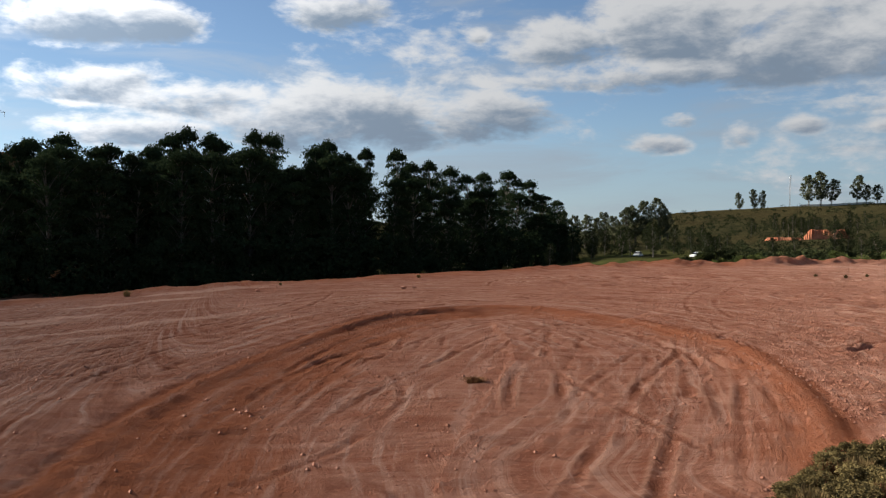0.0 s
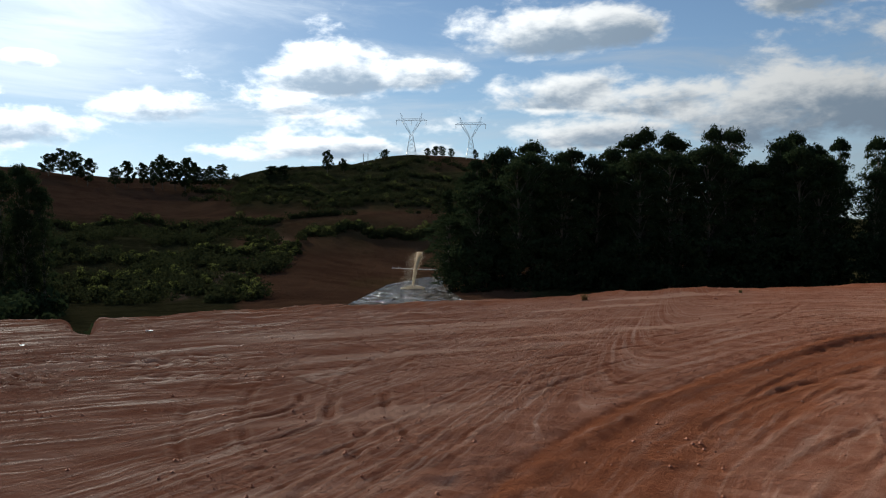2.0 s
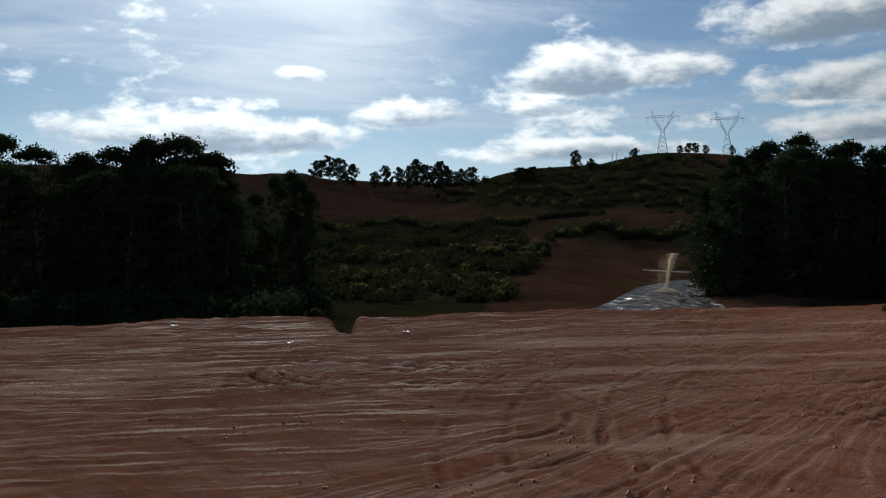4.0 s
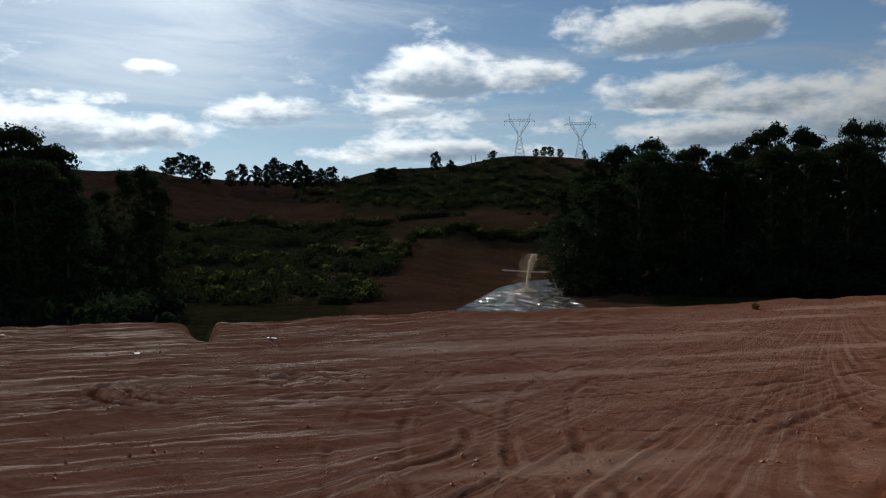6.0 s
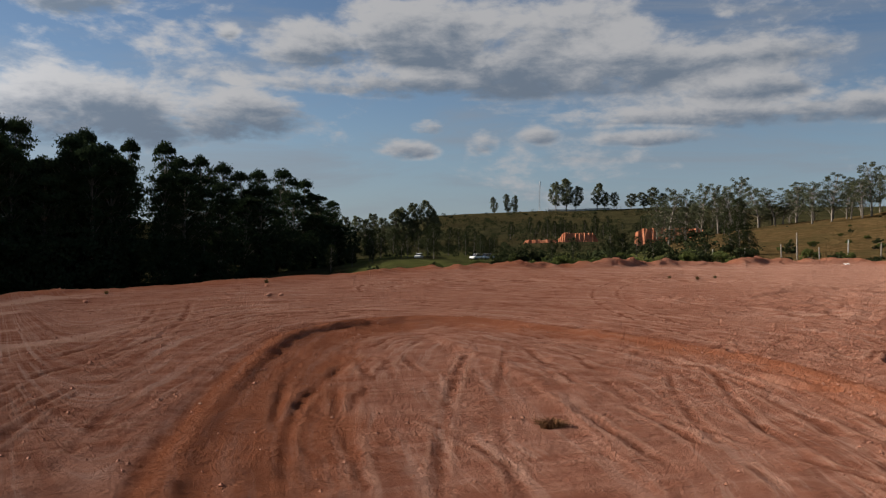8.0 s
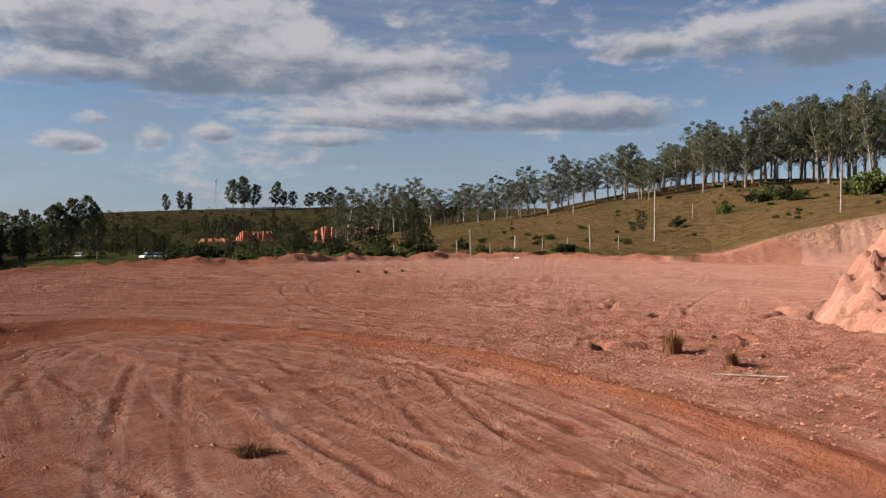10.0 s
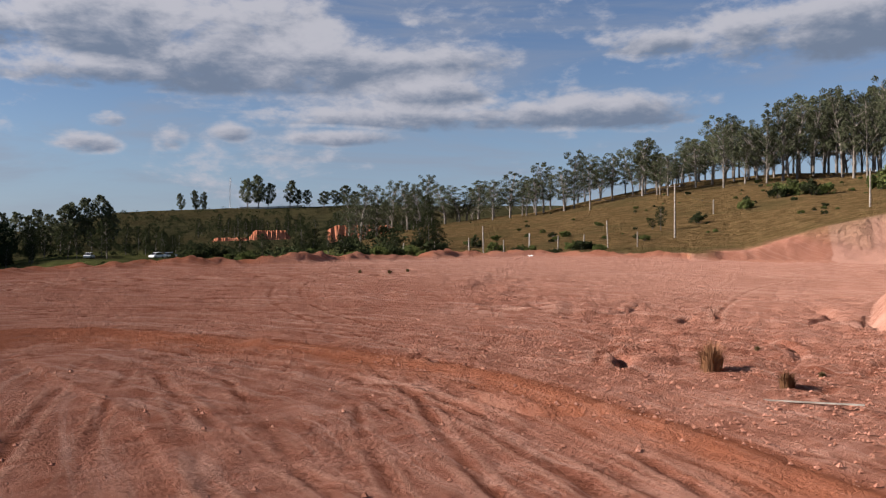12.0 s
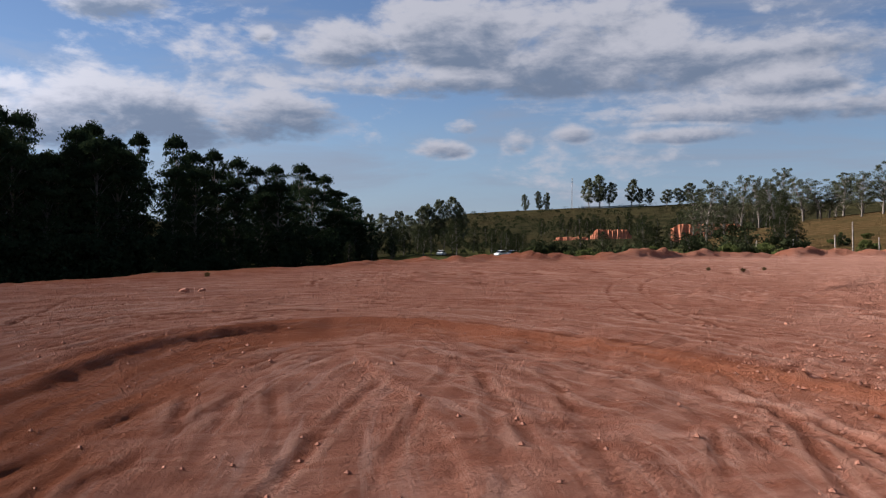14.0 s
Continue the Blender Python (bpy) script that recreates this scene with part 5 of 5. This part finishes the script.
def cut_bank(name, a0, a1, r, top_el, drop, label):
    """A raw red cutting: a rilled, uneven face with a lumpy top and thickness behind it."""
    n, m = 64, 9
    v, f = [], []
    for k in range(n):
        a = a0 + (a1 - a0) * k / (n - 1)
        x, y, z = seen(a, r)
        ztop = 4.54 + r * math.tan(radians(top_el + 0.06 * noise.noise((k * 0.13, 3, r)) + 0.03 * noise.noise((k * 0.5, 5, r)))) - 0.5 * drop * ramp(abs(k / (n - 1) - 0.5), 0.36, 0.5)
        ux, uy = -math.sin(radians(a)), math.cos(radians(a))
        for j2 in range(m):
            t = j2 / (m - 2) if j2 < m - 1 else 1.0
            back2 = (2.2 * t if j2 < m - 1 else 9.0) + 0.8 * noise.noise((k * 0.5, t * 0.8, r * 0.1)) * (0.3 + t)
            v.append((x + ux * back2, y + uy * back2, (z - 1.0) + (ztop - z + 1.0) * t - (4.0 if j2 == m - 1 else 0)))
        if k:
            for j2 in range(m - 1):
                b = (k - 1) * m + j2
                f.append((b, b + m, b + m + 1, b + 1))
    return tagged(new(name, mesh_of(name, v, f, BANK, False)), label, "earth bank")


cut_bank("earth_bank", -24.3, -26.9, 430, 0.62, 6, "raw orange-red cut earth bank below the ridge")
cut_bank("earth_bank", -21.9, -24.4, 425, 0.15, 4, "low raw orange-red earth bank among trees")
cut_bank("earth_bank", -29.3, -33.9, 400, 0.95, 4, "long raw orange cutting below the hill")


def parked_car(a, r, turn, paint_mat):
    x, y, z = seen(a, r)
    car = new("parked_car")
    bm = bmesh.new()
    prof = [(-2.1, 0.35), (-2.15, 0.8), (-1.2, 0.95), (1.0, 0.98), (2.05, 0.85), (2.1, 0.4)]
    for yy in (-0.85, 0.85):
        for px, pz in prof:
            bm.verts.new((px, yy, pz))
    bm.verts.ensure_lookup_table()
    n = len(prof)
    bm.faces.new([bm.verts[k] for k in range(n)])
    bm.faces.new([bm.verts[n + k] for k in reversed(range(n))])
    for k in range(n):
        bm.faces.new([bm.verts[k], bm.verts[n + k], bm.verts[n + (k + 1) % n], bm.verts[(k + 1) % n]])
    part("body", bm, paint_mat, car)
    cab = [(-1.25, 0.95), (-0.7, 1.5), (0.8, 1.5), (1.5, 0.96)]
    v = [(px, yy, pz) for yy in (-0.75, 0.75) for px, pz in cab]
    part("cabin", mesh_of("cabin", v, [(0, 1, 2, 3), (7, 6, 5, 4), (0, 4, 5, 1), (2, 6, 7, 3)], DARK_GLASS, False), DARK_GLASS, car)
    part("roof", mesh_of("roof", [(-0.75, -0.76, 1.5), (0.85, -0.76, 1.5), (0.85, 0.76, 1.5), (-0.75, 0.76, 1.5), (-0.65, -0.7, 1.56), (0.75, -0.7, 1.56), (0.75, 0.7, 1.56), (-0.65, 0.7, 1.56)],
                         [(0, 1, 5, 4), (1, 2, 6, 5), (2, 3, 7, 6), (3, 0, 4, 7), (4, 5, 6, 7), (3, 2, 1, 0)], paint_mat, False), paint_mat, car)
    for wx in (-1.3, 1.3):
        for wy in (-0.8, 0.8):
            part("wheel", mesh_of("wheel", *joined([tube([(wx, wy - 0.1, 0.32), (wx, wy + 0.1, 0.32)], [0.32, 0.32], 14), tube([(wx, wy - 0.1, 0.32), (wx, wy - 0.11, 0.32)], [0.32, 0.02], 14)]), RUBBER), RUBBER, car)
    car.matrix_basis = pose(x, y, z + 0.05, 0, 0, turn)
    return tagged(car, "small white parked car among trees in the valley", "car", "parked cars")


for a, r, turn in [(-18.9, 240, 30), (-19.6, 242, 24), (-15.0, 246, 60), (-27.0, 240, 10)]:
    parked_car(a, r, turn, WHITE)
v, f = [], []
for k in range(13):
    x, y, z = seen(-23.6 - 4.0 * k / 12, 655)
    v += [(x, y, z - 0.5), (x, y, z + 1.6), (x + 0.2, y + 0.4, z + 1.6), (x + 0.2, y + 0.4, z - 0.5)]
    if k:
        b = 4 * k - 4
        f += [(b + s, b + 4 + s, b + 4 + (s + 1) % 4, b + (s + 1) % 4) for s in range(4)]
tagged(new("roadside_wall", mesh_of("roadside_wall", v, f + [(0, 1, 2, 3), (48, 51, 50, 49)], WHITE, False)), "low pale wall along the ridge road", "wall")

# ---- grass, clods and litter on the yard ----


def grass_tuft(x, y, width, height, n, leaf, label, lean=0.5):
    rng = np.random.default_rng(int(abs(x * 131 + y * 17)) + 3)
    a = rng.random(n) * 6.283
    root = np.sqrt(rng.random(n)) * width * 0.28
    tip = width * 0.5 * rng.random(n) ** 0.7
    h = height * (0.35 + 0.65 * rng.random(n)) * (1 - 0.35 * tip / (width * 0.5))
    w2 = 0.006 + 0.01 * rng.random(n)
    v, f = [], []
    for k in range(n):
        c, s = math.cos(a[k]), math.sin(a[k])
        bx, by = root[k] * c, root[k] * s
        mx, my = (root[k] * 0.6 + tip[k] * 0.35) * c, (root[k] * 0.6 + tip[k] * 0.35) * s
        tx, ty = (root[k] * 0.3 + tip[k] * (0.6 + lean)) * c, (root[k] * 0.3 + tip[k] * (0.6 + lean)) * s
        b = len(v)
        v += [(bx - s * w2[k], by + c * w2[k], -0.04), (bx + s * w2[k], by - c * w2[k], -0.04), (mx - s * w2[k], my + c * w2[k], h[k] * 0.65), (mx + s * w2[k], my - c * w2[k], h[k] * 0.65), (tx, ty, h[k])]
        f += [(b, b + 1, b + 3, b + 2), (b + 2, b + 3, b + 4)]
    ob = new("grass_tuft", mesh_of("grass_tuft", v, f, leaf, False))
    ob.location = (x, y, height_at(x, y))
    return tagged(ob, label, "grass tuft", "grass tufts on the yard")


grass_tuft(1.0, 27.0, 1.0, 0.24, 320, STRAW, "flat dull brown grass tuft on bare red earth")
grass_tuft(16.6, 29.5, 1.1, 0.95, 380, STRAW, "upright dry brown grass clump on red earth", 0.45)
grass_tuft(15.9, 26.9, 0.6, 0.5, 260, STRAW, "small dry grass clump on red earth", 0.3)
for x, y, s in [(-20.3, 54.8, 0.6), (-2.0, 70, 0.4), (31, 71, 0.35), (33, 70, 0.4), (35, 70.5, 0.35), (-12, 63, 0.3), (18.5, 27.5, 0.2), (21, 31, 0.2)]:
    grass_tuft(x, y, s * 1.2, s * 0.9, 220, GREEN_BLADE, "ragged dull green weed tuft on bare earth")
for k in range(60):
    x, y = 5.2 + R.random() * 5.5, 12.2 + R.random() * 6.2
    if x - 4.9 > (y - 13.4) * 0.8 and y < 16.4:
        grass_tuft(x, y, R.uniform(0.7, 1.3), R.uniform(0.3, 0.75), 300, STRAW if k % 3 else GREEN_BLADE, "tall dry grass clump beside the yard", 0.4)
low_bush = [make_bush("shrub", 220 + k, foliage("dull_dry_leaves_%s" % "ab"[k], (0.060, 0.050, 0.020), (0.20, 0.15, 0.065), 0.2), 26, 260, 0.10) for k in range(2)]
sown(low_bush, 20, [(x, y, height_at(x, y) - 0.05, s, s * 0.8, "low dull green bush mixed with dry grass", "shrub", "bushes beside the yard")
                    for x, y, s in [(8.2, 14.6, 0.42), (9.6, 16.0, 0.45), (9.0, 13.2, 0.42), (6.9, 14.2, 0.36), (10.6, 17.4, 0.4), (7.7, 15.5, 0.34), (11.2, 15.3, 0.5), (6.0, 13.2, 0.34), (8.9, 16.9, 0.34), (6.3, 12.4, 0.3), (5.6, 14.5, 0.2), (6.2, 15.1, 0.22), (6.9, 15.8, 0.24), (7.6, 16.5, 0.26), (8.3, 17.3, 0.26)]])


def clod_mesh(name, seed, rough=0.35):
    bm = bmesh.new()
    bmesh.ops.create_icosphere(bm, subdivisions=2, radius=0.5)
    for v in bm.verts:
        v.co *= 1 + rough * noise.noise(v.co * 2.3 + Vector((seed * 7.1, 0, 0))) + 0.2 * noise.noise(v.co * 6 + Vector((0, seed * 3.3, 0)))
        v.co.z *= 0.7
    me = bpy.data.meshes.new(name)
    bm.to_mesh(me)
    bm.free()
    me.materials.append(CLOD)
    return me


clods = [clod_mesh("earth_clod", k) for k in range(6)]
CLODS = [(-2.8, 59.5, 0.4), (-2.0, 59.8, 0.35), (11.3, 34.7, 0.3), (16.0, 22.2, 0.24), (14.7, 23.1, 0.2), (-12.6, 58, 0.3)]
for k in range(130):
    if k < 105:
        CLODS.append((R.uniform(11, 28), R.uniform(18, 44), R.uniform(0.06, 0.15)))
    else:
        CLODS.append((R.uniform(-36, 10), R.uniform(18, 60), R.uniform(0.05, 0.1)))
for k, (x, y, s) in enumerate(CLODS):
    ob = new("earth_clod", clods[k % 6])
    ob.matrix_basis = Matrix.LocRotScale((x, y, height_at(x, y) + 0.1 * s), Euler((0, 0, R.random() * 6.28)), (s * R.uniform(0.8, 1.4), s, s))
    tagged(ob, "lump of dry red earth on the yard", "earth clod", "clods on the yard")
rng = np.random.default_rng(33)
n = 16000
px = np.concatenate([rng.uniform(10, 28, n // 2), rng.uniform(-42, 34, n // 2)])
py = np.concatenate([rng.uniform(13, 38, n // 2), rng.uniform(13, 75, n // 2)])
keep = ~inside(px, py, SPUR_AREA) & (to_line(px, py, LOOP)[0] > 0.3)
px, py = px[keep], py[keep]
pz = sheet_height(px, py)
size = 0.018 + 0.05 * rng.random(len(px)) ** 3
oct6 = np.array([(1, 0, 0), (0, 1, 0), (-1, 0, 0), (0, -1, 0), (0, 0, 0.8), (0, 0, -0.6)])
v = np.stack([px, py, pz + 0.3 * size], 1)[:, None] + (oct6[None] * (0.7 + 0.6 * rng.random((len(px), 6, 1)))) * size[:, None, None]
f = (np.arange(len(px))[:, None, None] * 6 + np.array([(0, 1, 4), (1, 2, 4), (2, 3, 4), (3, 0, 4), (1, 0, 5), (2, 1, 5), (3, 2, 5), (0, 3, 5)])[None]).reshape(-1, 3)
tagged(new("gravel", sheet_mesh("gravel", v.reshape(-1, 3), f, CLOD, False)), "fine reddish gravel and crumbs of earth", "gravel", kind="stuff")

for x, y, s in [(-34.8, 31.5, 0.28), (-36.6, 25.8, 0.25), (-47, 25.1, 0.3), (6.4, 13.0, 0.3), (64, 88, 0.45)]:
    bm = bmesh.new()
    bmesh.ops.create_grid(bm, x_segments=6, y_segments=5, size=0.5)
    for vv in bm.verts:
        vv.co.z = 0.35 * noise.noise(vv.co * 3 + Vector((x, y, 0))) + 0.12
    bmesh.ops.solidify(bm, geom=bm.faces[:], thickness=0.03)
    me = bpy.data.meshes.new("litter")
    bm.to_mesh(me)
    bm.free()
    me.materials.append(PLASTIC)
    ob = new("litter", me)
    ob.matrix_basis = Matrix.LocRotScale((x, y, height_at(x, y) + 0.02), Euler((0, 0, x)), (s * 1.3, s, s))
    tagged(ob, "crumpled white plastic litter on bare earth", "litter", "litter on the yard")
bm = bmesh.new()
bmesh.ops.create_cube(bm, size=1.0)
bmesh.ops.scale(bm, vec=(2.0, 0.06, 0.03), verts=bm.verts)
bmesh.ops.bevel(bm, geom=bm.edges[:], offset=0.01, segments=1)
me = bpy.data.meshes.new("wooden_batten")
bm.to_mesh(me)
bm.free()
me.materials.append(WOOD)
ob = new("wooden_batten", me)
ob.matrix_basis = pose(14.65, 25.55, height_at(14.65, 25.55) + 0.05, 0, 2, 114)
tagged(ob, "pale wooden batten lying on red earth", "batten")
